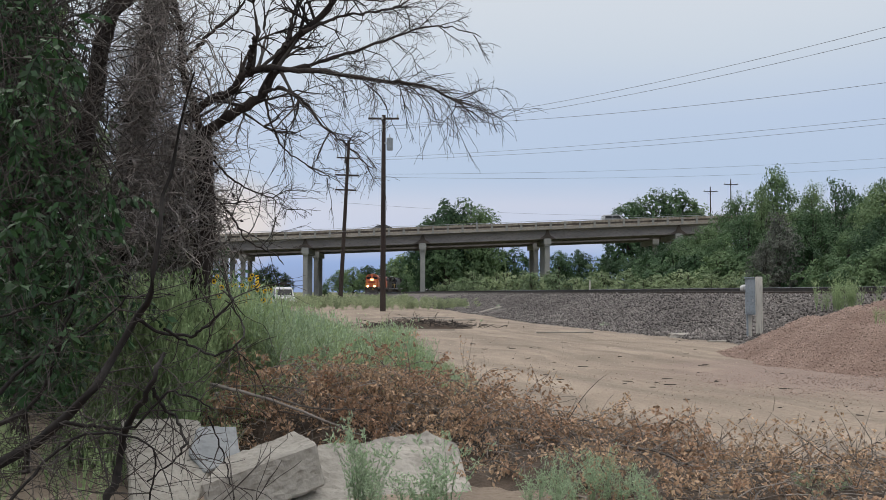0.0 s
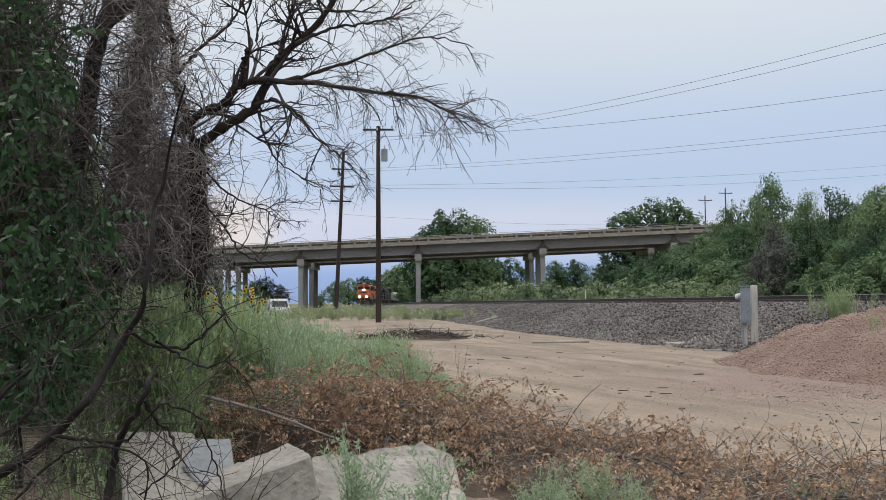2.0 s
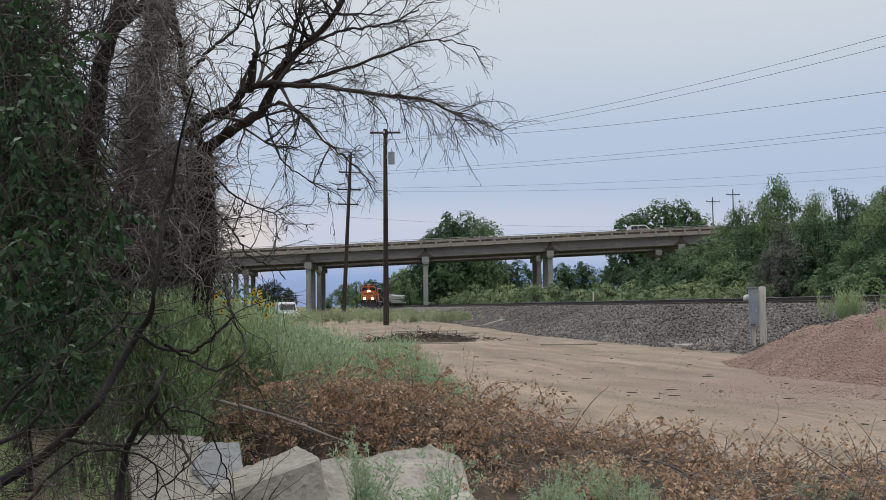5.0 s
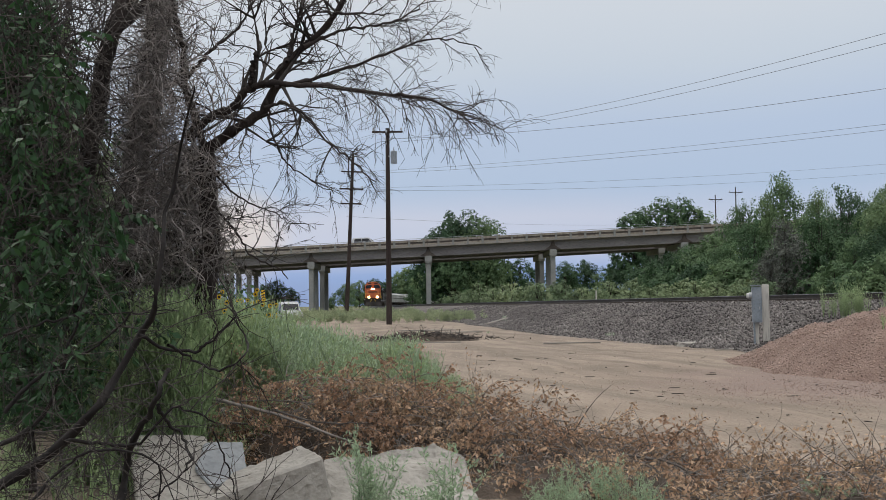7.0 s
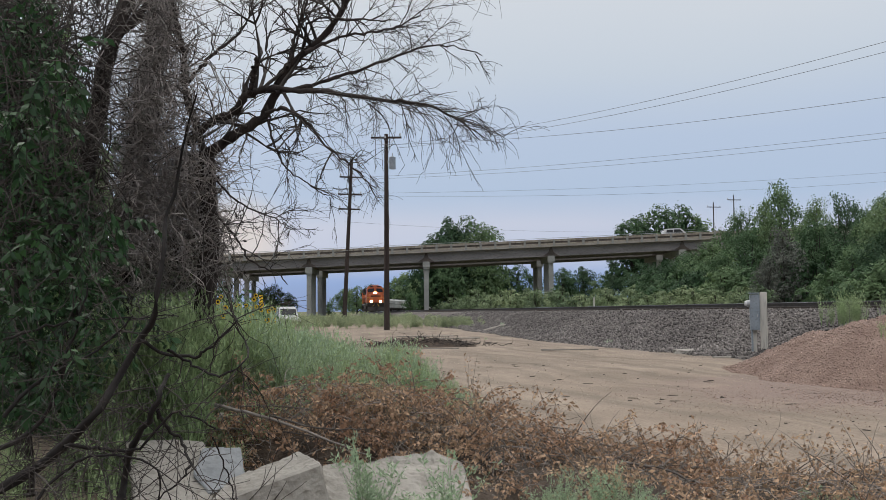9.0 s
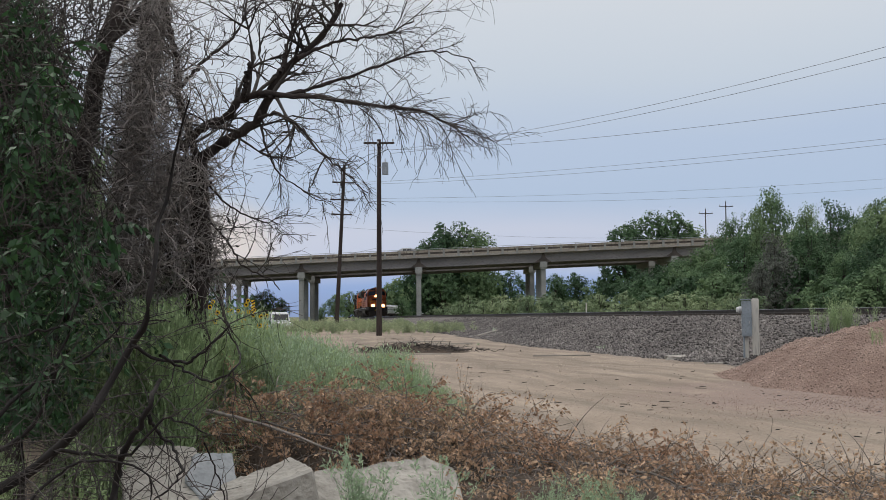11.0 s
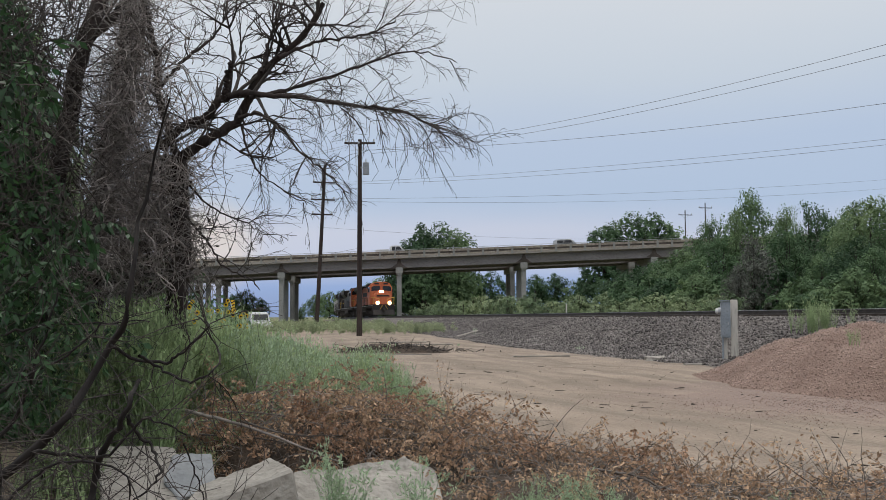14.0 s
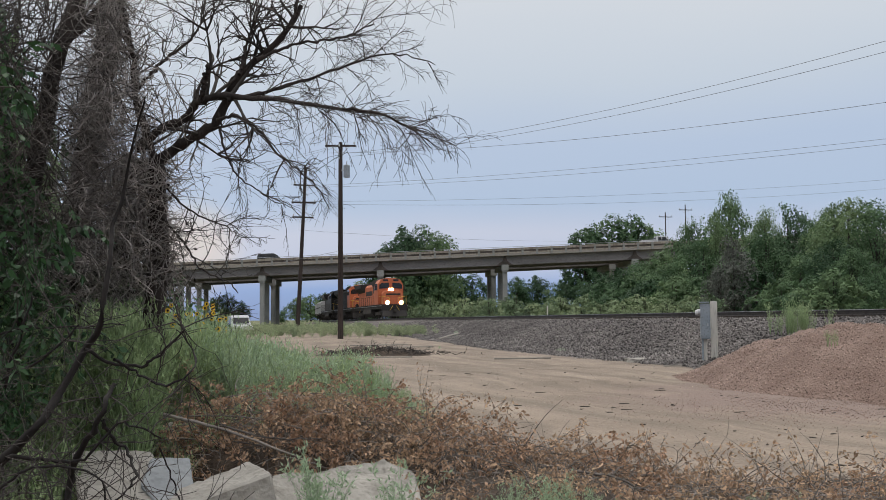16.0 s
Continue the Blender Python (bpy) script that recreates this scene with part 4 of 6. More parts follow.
def run_train():
    fit = np.polyfit(NOSE_T, NOSE_Y, 3)
    for ob, back, half in TRAIN:
        rows = []
        for k in range(33):
            t = k * 0.5
            s = float(np.interp(np.polyval(fit, t), _ys, _ss)) + 10.5 + back
            f, r = track_at(s - half), track_at(s + half)
            d = f - r
            turn = math.degrees(math.atan2(d.y, d.x)) + 90
            tilt = -math.degrees(math.atan2(d.z, math.hypot(d.x, d.y)))
            c = (f + r) / 2
            rows.append((t, pose(c.x, c.y, c.z, tilt, 0, turn)))
        walk(ob, rows)


# ---- road vehicles ----
def road_car(name, paint, label, style):
    """Origin on the road, nose towards +x."""
    car = empty(name)
    tagged(car, label, "car" if style != "pickup" else "pickup truck", "cars on the overpass")
    hi = {"suv": 1.72, "sedan": 1.46, "pickup": 1.8, "van": 1.85}[style]
    ln = 4.7 if style != "pickup" else 5.6
    h = ln / 2
    low = B()
    prism(low, [(-h, 0.35), (h, 0.35), (h, 0.72), (h - 0.15, 0.92), (h - 1.2, 1.0), (-h + 0.1, 1.02), (-h, 0.8)], -0.9, 0.9)
    bmesh.ops.bevel(low, geom=list(low.edges), offset=0.06, segments=2, affect="EDGES")
    body = part("body", low, paint, car)
    if style == "suv" or style == "van":
        prof = [(-h + 0.08, 0.98), (h - 1.25, 0.98), (h - 2.0, hi - 0.05), (h - 2.4, hi), (-h + 0.55, hi), (-h + 0.3, hi - 0.08)]
    elif style == "sedan":
        prof = [(-h + 0.5, 0.98), (h - 1.2, 0.98), (h - 2.05, hi - 0.04), (h - 2.4, hi), (-h + 1.5, hi), (-h + 1.2, hi - 0.05)]
    else:
        prof = [(-0.7, 0.98), (h - 1.3, 0.98), (h - 1.95, hi - 0.05), (h - 2.2, hi), (-0.45, hi), (-0.62, hi - 0.08)]
    roof = B()
    prism(roof, prof, -0.74, 0.74)
    for v in roof.verts:
        if v.co.z < 1.1:
            v.co.y *= 1.16
    bmesh.ops.bevel(roof, geom=list(roof.edges), offset=0.07, segments=2, affect="EDGES")
    top = part("cabin", roof, paint, car)
    x0, x1 = prof[-1][0] + 0.25, prof[2][0] - 0.1
    cuts = 2 if style != "pickup" else 2
    for k in range(cuts):
        a, b = x0 + (x1 - x0) * k / cuts + 0.05, x0 + (x1 - x0) * (k + 1) / cuts - 0.05
        for sy in (-1, 1):
            w = B()
            prism(w, [(a - 0.06, 1.06), (b + (0.45 if k == cuts - 1 else 0.0), 1.06), (b, hi - 0.16), (a, hi - 0.16)], sy * 0.80 - 0.03, sy * 0.80 + 0.03)
            for v in w.verts:
                v.co.y += sy * (0.055 if v.co.z < 1.2 else -0.03)
            part("side_window", w, M_GLASS, top, "dark side window")
    part("windshield", box(B(), 0.05, 1.36, hi - 1.2, (prof[1][0] + prof[2][0]) / 2 + 0.02, 0, 1.06, turn=Matrix.Rotation(math.atan2(prof[2][0] - prof[1][0], hi - 1.0), 4, "Y")), M_GLASS, top)
    part("rear_window", box(B(), 0.05, 1.30, 0.5, prof[-1][0] - 0.03, 0, hi - 0.66), M_GLASS, top)
    if style == "pickup":
        part("bed_side", box(B(), 2.0, 1.8, 0.35, -h + 1.05, 0, 0.95, bevel=0.04), paint, car)
    for x in (-h + 0.9, h - 0.95):
        for sy in (-1, 1):
            wh = part("wheel", rod(B(), (x, sy * 0.72, 0.34), (x, sy * 0.93, 0.34), 0.34, n=18), M_TYRE, car)
            part("rim", rod(B(), (x, sy * 0.925, 0.34), (x, sy * 0.94, 0.34), 0.2, n=12), M_STEEL, wh)
    for sy in (-1, 1):
        part("headlamp", box(B(), 0.06, 0.4, 0.16, h - 0.02, sy * 0.62, 0.66, bevel=0.02), M_WHITE, body)
        part("tail_lamp", box(B(), 0.06, 0.22, 0.3, -h + 0.02, sy * 0.74, 0.72, bevel=0.02), M_REDLAMP, body)
    part("bumper", box(B(), 0.14, 1.75, 0.2, h - 0.02, 0, 0.36, bevel=0.04), M_UNDER, body)
    part("rear_bumper", box(B(), 0.14, 1.75, 0.2, -h + 0.02, 0, 0.36, bevel=0.04), M_UNDER, body)
    return car


# each with a moment, its place along the deck then, and its speed in m/s
CARS = [("sedan", M_DARKCAR, "dark sedan driving over the overpass", 1.0, 14.6, 20.0),
        ("suv", M_SILVER, "silver sport utility car driving over the overpass", 0.0, 28.1, 20.7),
        ("suv", M_WHITE, "white sport utility car driving over the overpass", 4.0, 8.6, 22.9),
        ("suv", M_WHITE, "white sport utility car on the overpass", 8.2, 18.4, 22.6),
        ("sedan", M_SILVER, "silver sedan driving over the overpass", 11.3, 5.1, 21.3),
        ("suv", M_SILVER, "grey sport utility car driving over the overpass", 13.0, 3.5, 21.1),
        ("pickup", M_WHITE, "white pickup truck driving over the overpass", 14.3, 5.6, 20.7),
        ("suv", M_DARKCAR, "dark sport utility car driving over the overpass", 16.0, -15.3, 20.7)]
ROAD = [(road_car("sport_utility_car" if s == "suv" else "sedan_car" if s == "sedan" else "pickup_truck", p, lb, s), t, x, v) for s, p, lb, t, x, v in CARS]


def run_cars():
    for ob, t0, x0, v in ROAD:
        rows = []
        for k in range(33):
            t = k * 0.5
            x = x0 + v * (t - t0)
            pitch = math.degrees(math.atan2(deck_z(x + 1) - deck_z(x - 1), 2))
            rows.append((t, pose(x, 154.6, deck_z(x) + 1.645, 0, -pitch, 0)))
        walk(ob, rows)


parked = road_car("parked_van", M_WHITE, "white van parked beside tall weeds", "van")
parked["category"], parked["group"] = "van", "parked"
parked.matrix_basis = pose(-12.3, 95, float(ground_z(-12.3, 95)) - 0.35, 0, 0, -75)


# ---- things on the lot ----
def lump_field(name, cx, cy, rx, ry, h, seed, material, n=70, power=1.0, rough=0.05):
    """A heap: a height field over an oval that runs out into the ground."""
    rng = np.random.default_rng(seed)
    u = np.linspace(-1.15, 1.15, n)
    X, Y = np.meshgrid(cx + u * rx, cy + u * ry)
    r = np.hypot((X - cx) / rx, (Y - cy) / ry)
    ang = np.arctan2((Y - cy) / ry, (X - cx) / rx)
    r = r * (1 + 0.05 * np.sin(ang * 3 + seed) + 0.035 * np.sin(ang * 7 + 2 * seed) + 0.02 * np.sin(ang * 15))
    Z = h * np.clip(1 - r, 0, 1) ** power
    Z = h * (1 - np.exp(-((Z / h * 1.7) ** 1.45))) / (1 - math.exp(-(1.7 ** 1.45))) if power == 1.0 else Z
    bumps = sum(math.sin(1.3) * np.sin(X * a + s) * np.sin(Y * b + s * 2) for a, b, s in ((1.1, 1.3, 0.4), (2.3, 1.9, 1.7), (4.1, 3.7, 2.9))) / 3
    Z = Z * (1 + 0.16 * bumps) + rng.normal(0, rough * 0.3, Z.shape) * (Z > 0.03)
    G = ground_z(X, Y)
    Z = np.where(r > 1.02, G - 0.12, G + Z - 0.01)
    i, j = np.meshgrid(np.arange(n - 1), np.arange(n - 1), indexing="ij")
    a = i * n + j
    f = np.stack([a, a + 1, a + n + 1, a + n], -1).reshape(-1, 4)
    return raw(name, np.stack([X, Y, Z], -1).reshape(-1, 3), f, material, True), X, Y, Z


def gravel_mound():
    ob, X, Y, Z = lump_field("gravel_mound", 10.85, 24.0, 3.42, 7.0, 1.46, 3, M_GRAVEL, 90)
    tagged(ob, "pinkish red heap of fine gravel", "gravel heap")
    rng = np.random.default_rng(8)
    i, j = rng.integers(0, 89, 30000), rng.integers(0, 89, 30000)
    fx, fy = rng.random(30000), rng.random(30000)
    px, py = X[i, j] + fx * (X[0, 1] - X[0, 0]), Y[i, j] + fy * (Y[1, 0] - Y[0, 0])
    pz = (Z[i, j] * (1 - fx) + Z[i, j + 1] * fx) * (1 - fy) + (Z[i + 1, j] * (1 - fx) + Z[i + 1, j + 1] * fx) * fy + 0.004
    keep = Z[i, j] > ground_z(px, py) - 0.05
    pebbles("mound_gravel", np.stack([px, py, pz], 1)[keep], 0.018, 0.056, 9, M_GRIT, "loose pink gravel on the heap", "gravel")
    # spread gravel at its foot
    m = 8000
    a = rng.normal(0, 1, (m, 2)) * (2.3, 1.7) + (9.2, 18.4)
    pebbles("spread_gravel", np.column_stack([a, ground_z(a[:, 0], a[:, 1])]), 0.010, 0.026, 10, M_GRIT, "thin spread of pink gravel on the dirt", "gravel")


def meter_post():
    g = float(ground_z(10.5, 33.7))
    mp = empty("meter_pedestal", pose(10.45, 33.7, g, 0, 0, -12))
    tagged(mp, "grey electric meter box on two pale square posts", "electric meter")
    part("front_post", box(B(), 0.21, 0.14, 2.14, 0.16, 0.10, -0.1, bevel=0.015), M_TIMBER, mp, "pale weathered square post")
    part("side_post", box(B(), 0.16, 0.14, 1.4, -0.15, 0.08, -0.1, bevel=0.015), M_TIMBER, mp)
    bx = part("meter_box", box(B(), 0.30, 0.24, 1.12, -0.13, -0.12, 0.84, bevel=0.02), M_METER, mp, "grey metal enclosure")
    part("box_door", box(B(), 0.21, 0.02, 0.66, -0.15, -0.25, 0.92, bevel=0.006), M_METER, bx)
    part("box_hood", box(B(), 0.30, 0.30, 0.04, -0.15, -0.13, 1.98, bevel=0.01), M_METER, bx)
    rim = part("meter_ring", rod(B(), (-0.28, -0.12, 1.68), (-0.36, -0.12, 1.68), 0.115, 0.105, 18), M_STEEL, bx, "round meter collar")
    part("meter_glass", rod(B(), (-0.36, -0.12, 1.68), (-0.43, -0.12, 1.68), 0.09, 0.075, 16), M_WHITE, rim, "pale meter dome")
    part("conduit", rod(B(), (-0.22, -0.1, 0.0), (-0.22, -0.1, 0.87), 0.03, n=8), M_METER, mp, "grey conduit")
    part("latch", box(B(), 0.03, 0.03, 0.09, -0.06, -0.265, 1.25), M_STEEL, bx)


def slab(name, pts, thick, m, material, label, seed, jag=0.03, cuts=3):
    """A broken concrete slab: an outline of (x, y) given thickness, chipped and roughened."""
    rng = random.Random(seed)
    bm = B()
    a = [bm.verts.new((x, y, 0)) for x, y in pts]
    b = [bm.verts.new((x + rng.uniform(-jag, jag) * 2, y + rng.uniform(-jag, jag) * 2, thick)) for x, y in pts]
    k = len(a)
    bm.faces.new(a[::-1])
    bm.faces.new(b)
    for i in range(k):
        bm.faces.new((a[i], a[(i + 1) % k], b[(i + 1) % k], b[i]))
    bmesh.ops.bevel(bm, geom=list(bm.edges), offset=min(0.035, thick * 0.15), segments=1, affect="EDGES")
    bmesh.ops.triangulate(bm, faces=bm.faces)
    bmesh.ops.subdivide_edges(bm, edges=bm.edges, cuts=cuts, use_grid_fill=True)
    bmesh.ops.recalc_face_normals(bm, faces=bm.faces)
    bm.normal_update()
    for v in bm.verts:
        q = v.co * 3.1 + Vector((seed, 0, 0))
        v.co += v.normal * (noise.noise(q) * jag + noise.noise(q * 4) * jag * 0.45)
    ob = part(name, bm, material)
    ob.matrix_basis = m
    return tagged(ob, label, "concrete rubble", "concrete rubble pile")


def chunk(name, corners, push, material, label, seed, jag=0.03, cuts=6):
    """A broken slab from the corners of its upper face, given thickness along push, chipped and roughened."""
    rng = random.Random(seed)
    a = [Vector(sight(*c)) for c in corners]
    mid = sum(a, Vector()) / len(a)
    mid.z = 0
    bm = B()
    top = [bm.verts.new(v - mid) for v in a]
    low = [bm.verts.new(v - mid + Vector(push) + Vector([rng.uniform(-0.03, 0.03) for i in range(3)])) for v in a]
    k = len(a)
    bm.faces.new(top)
    bm.faces.new(low[::-1])
    for i in range(k):
        bm.faces.new((top[i], low[i], low[(i + 1) % k], top[(i + 1) % k]))
    bmesh.ops.recalc_face_normals(bm, faces=bm.faces)
    bmesh.ops.bevel(bm, geom=list(bm.edges), offset=0.018, segments=1, affect="EDGES")
    bmesh.ops.triangulate(bm, faces=bm.faces)
    for step in range(4):
        long = [e for e in bm.edges if e.calc_length() > 0.07]
        if long:
            bmesh.ops.subdivide_edges(bm, edges=long, cuts=1)
            bmesh.ops.triangulate(bm, faces=bm.faces)
    bm.normal_update()
    for v in bm.verts:
        q = v.co * 3.1 + Vector((seed, 0, 0))
        v.co += v.normal * (noise.noise(q) * jag + noise.noise(q * 5) * jag * 0.5 + noise.noise(q * 13) * jag * 0.25)
    ob = part(name, bm, material)
    ob.matrix_basis = Matrix.Translation(mid)
    return tagged(ob, label, "concrete rubble", "concrete rubble pile")


def rubble():
    chunk("concrete_slab", [(354, 856, 7.7), (398, 808, 8.35), (520, 761, 8.75), (560, 783, 8.15)], (0.07, 0.02, -0.30), M_RUBBLE, "thick tilted broken concrete beam, pale grey", 2, 0.024)
    chunk("concrete_slab", [(535, 900, 8.2), (560, 788, 9.2), (640, 782, 9.3), (757, 758, 9.5), (812, 788, 9.4), (845, 905, 8.3)], (0.0, 0.12, -0.40), M_RUBBLE, "pale rough broken concrete slab with weeds before it", 5, 0.035)
    chunk("concrete_slab", [(215, 740, 9.3), (300, 740, 9.4), (352, 745, 9.4), (368, 830, 8.7), (345, 910, 8.1), (235, 910, 8.1)], (-0.02, 0.22, -0.30), M_RUBBLE, "pale upright broken concrete slab", 9, 0.02)
    chunk("concrete_slab", [(332, 800, 8.82), (350, 752, 9.2), (420, 752, 9.25), (424, 812, 8.85), (362, 836, 8.6)], (-0.03, 0.22, -0.16), M_SLATE, "smooth blue-grey concrete piece in the rubble", 11, 0.016)
    chunk("concrete_slab", [(455, 905, 7.9), (518, 858, 8.35), (610, 866, 8.35), (660, 905, 7.9)], (0.0, 0.02, -0.22), M_RUBBLE, "low flat broken concrete slab", 13, 0.02)
    chunk("concrete_slab", [(345, 740, 10.6), (378, 692, 11.0), (420, 695, 11.1), (425, 745, 10.6)], (0.05, 0.3, -0.2), M_RUBBLE, "concrete chunk half buried under dry brush", 15, 0.04)


gravel_mound()
meter_post()
rubble()


# ---- foreground growth ----
def curve_through(pts, n):
    """A smooth line through a few places."""
    pts = np.asarray(pts, float)
    d = np.concatenate([[0], np.cumsum(np.linalg.norm(np.diff(pts, axis=0), axis=1))])
    t = np.linspace(0, d[-1], n)
    m = np.gradient(pts, d, axis=0)
    i = np.clip(np.searchsorted(d, t, side="right") - 1, 0, len(d) - 2)
    h = (d[i + 1] - d[i])[:, None]
    u = ((t - d[i]) / (d[i + 1] - d[i]))[:, None]
    return ((2 * u ** 3 - 3 * u ** 2 + 1) * pts[i] + (u ** 3 - 2 * u ** 2 + u) * h * m[i]
            + (-2 * u ** 3 + 3 * u ** 2) * pts[i + 1] + (u ** 3 - u ** 2) * h * m[i + 1])


def twigs(rng, tb, start, direction, length, radius, level, droop, kids=5, wander=0.22):
    """A bent branch with side branches that fork again."""
    n = 6
    p, d = np.array(start, float), np.array(direction, float)
    d /= np.linalg.norm(d) + 1e-9
    pts, dirs = [p], [d]
    for k in range(n - 1):
        d = d + rng.normal(0, wander, 3) + np.array([0, 0, -droop * (0.4 + k / n)])
        d /= np.linalg.norm(d)
        p = p + d * length / (n - 1)
        pts.append(p), dirs.append(d)
    tb.add(pts, np.linspace(radius, max(0.0016, radius * 0.35), n), 4 if radius > 0.008 else 3)
    if level > 0:
        for k in range(kids):
            f = rng.uniform(0.15, 1.0)
            i = min(n - 1, int(f * n))
            nd = dirs[i] + rng.normal(0, 0.55, 3) * np.array([1, 0.8, 1])
            twigs(rng, tb, pts[i], nd, length * rng.uniform(0.4, 0.75), radius * 0.55, level - 1, droop, kids, wander)


def dead_tree():
    """The old half-dead tree: trunks wound with dry vine, one long bare limb over the lot."""
    rng = np.random.default_rng(21)
    tree = empty("bare_tree", Matrix.Translation((-3.2, 10.6, 0)))
    tagged(tree, "large half-dead tree with bare drooping branches", "tree")
    base = Vector((-3.2, 10.6, 0))

    def put(ob):
        ob.parent = tree
        ob.matrix_parent_inverse = Matrix.Translation(-base)
        return ob

    D = 10.0
    trunks = [([(330, 860), (345, 640), (362, 420), (362, 300), (361, 233)], 0.13, 0.085, 10.6),
              ([(110, 860), (118, 600), (140, 330), (165, 170), (196, 27), (225, -60)], 0.10, 0.075, 10.2),
              ([(190, 860), (195, 600), (225, 330), (258, 130), (290, -60)], 0.15, 0.12, 10.8),
              ([(40, 860), (30, 500), (25, 200), (10, -60)], 0.08, 0.06, 9.6)]
    for pts, r0, r1, dep in trunks:
        line = curve_through([sight(x, y, dep) for x, y in pts], 24)
        tb = Tubes()
        tb.add(line + rng.normal(0, 0.012, line.shape), np.linspace(r0, r1, 24), 10)
        put(tb.make("trunk", M_BARK))
    limbs = [([(361, 236), (411, 202), (465, 165), (482, 128), (502, 88), (539, 54), (587, 7), (615, -40)], 0.072, 0.030, (10.6, 10.0), 0.02, 1.0),
             ([(330, 215), (367, 179), (405, 162), (438, 128), (472, 121), (495, 122)], 0.055, 0.045, (10.7, 10.1), 0.02, 0.8),
             ([(490, 121), (539, 125), (587, 128), (640, 138), (701, 145), (760, 156), (810, 180), (845, 215)], 0.034, 0.006, (10.1, 9.3), 0.10, 1.3),
             ([(484, 128), (540, 117), (593, 101), (674, 74), (735, 52), (800, 48), (850, 66)], 0.026, 0.006, (10.1, 10.8), 0.05, 1.3),
             ([(506, 81), (516, 40), (527, 5), (540, -40)], 0.024, 0.012, (10.0, 10.2), 0.0, 1.0),
             ([(465, 165), (496, 155), (539, 182), (573, 222), (620, 262), (655, 300)], 0.022, 0.006, (10.1, 9.6), 0.10, 1.2),
             ([(470, 150), (480, 215), (500, 260), (540, 290), (585, 318)], 0.016, 0.005, (10.2, 10.4), 0.08, 1.0),
             ([(539, 54), (600, 30), (680, 18), (745, -10)], 0.022, 0.008, (10.0, 10.5), 0.02, 1.2),
             ([(361, 236), (385, 290), (430, 330), (480, 350), (510, 370)], 0.018, 0.005, (10.6, 10.2), 0.06, 1.0),
             ([(365, 330), (400, 370), (440, 425), (490, 452), (498, 468)], 0.016, 0.006, (10.5, 9.8), 0.03, 0.7),
             ([(361, 236), (330, 150), (320, 60), (300, -40)], 0.05, 0.03, (10.6, 10.9), 0.0, 1.0),
             ([(320, 120), (370, 60), (420, 20), (450, -30)], 0.028, 0.012, (10.8, 11.2), 0.0, 1.1),
             ([(196, 27), (240, -10), (270, -50)], 0.06, 0.04, (10.2, 10.4), 0.0, 0.9),
             ([(438, 128), (446, 95), (451, 66)], 0.034, 0.028, (10.1, 10.0), 0.0, 0.0)]
    tw = Tubes()
    for pts, r0, r1, (d0, d1), droop, dense in limbs:
        ds = np.linspace(d0, d1, len(pts))
        line = curve_through([sight(x, y, dd) for (x, y), dd in zip(pts, ds)], 30)
        tb = Tubes()
        knob = 1 + 0.12 * np.sin(np.arange(30) * 1.9) + rng.normal(0, 0.05, 30)
        tb.add(line + rng.normal(0, 0.008, line.shape), np.linspace(r0, r1, 30) * knob * 0.8, 8)
        put(tb.make("limb", M_BARK))
        tang = np.gradient(line, axis=0)
        tang /= np.linalg.norm(tang, axis=1)[:, None]
        length = np.linalg.norm(line[-1] - line[0])
        for k in range(int(length * 7.2 * dense)):
            i = min(29, int(30 * (0.08 + 0.92 * rng.random() ** 0.8)))
            side = rng.normal(0, 0.75, 3)
            side[2] += 0.25 if droop < 0.05 else -0.05
            ln = rng.uniform(0.35, 0.88) * (1 - 0.62 * i / 29 * (droop > 0.03))
            twigs(rng, tw, line[i], tang[i] * 0.9 + side, ln, max(0.007, r1 * 0.4 + 0.004), 2, droop * rng.uniform(0.4, 1.8), 4, 0.17)
    # hanging fringe at the end of the long limb
    for k in range(15):
        x = rng.uniform(600, 805)
        y = np.interp(x, [600, 640, 770, 835], [128, 140, 160, 205]) + rng.uniform(-6, 10)
        twigs(rng, tw, sight(x, y, np.interp(x, [490, 845], [10.1, 9.3])), (0.7, rng.normal(0, 0.35), rng.normal(-0.1, 0.35)), rng.uniform(0.3, 0.52), 0.006, 2, 0.17, 3, 0.13)
    tagged(put(tw.make("twig_growth", M_DIMTWIG)), kind="stuff")
    def gnarled(tb, p, d, ln, r, bend, n=9):
        """A thin vine that wanders as it grows."""
        pts, d = [np.array(p)], np.array(d, float)
        turn = rng.normal(0, bend * 0.5, 3)
        for i in range(n - 1):
            turn = turn * 0.6 + rng.normal(0, bend, 3)
            d = d + turn
            d /= np.linalg.norm(d) + 1e-9
            pts.append(pts[-1] + d * ln / n)
        tb.add(pts, np.linspace(r, r * 0.55, n), 3)
        return pts

    # brown twig tangle high on the outer trunks, coloured dark for the shade there
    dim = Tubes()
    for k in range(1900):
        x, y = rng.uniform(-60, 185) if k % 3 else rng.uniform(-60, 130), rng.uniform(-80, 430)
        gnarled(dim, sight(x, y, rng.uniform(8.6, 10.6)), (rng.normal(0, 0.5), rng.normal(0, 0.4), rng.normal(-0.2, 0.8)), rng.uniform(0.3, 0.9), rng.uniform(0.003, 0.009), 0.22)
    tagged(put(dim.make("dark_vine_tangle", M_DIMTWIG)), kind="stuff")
    # dry vine wound and hung over the leaning trunk
    vine = Tubes()
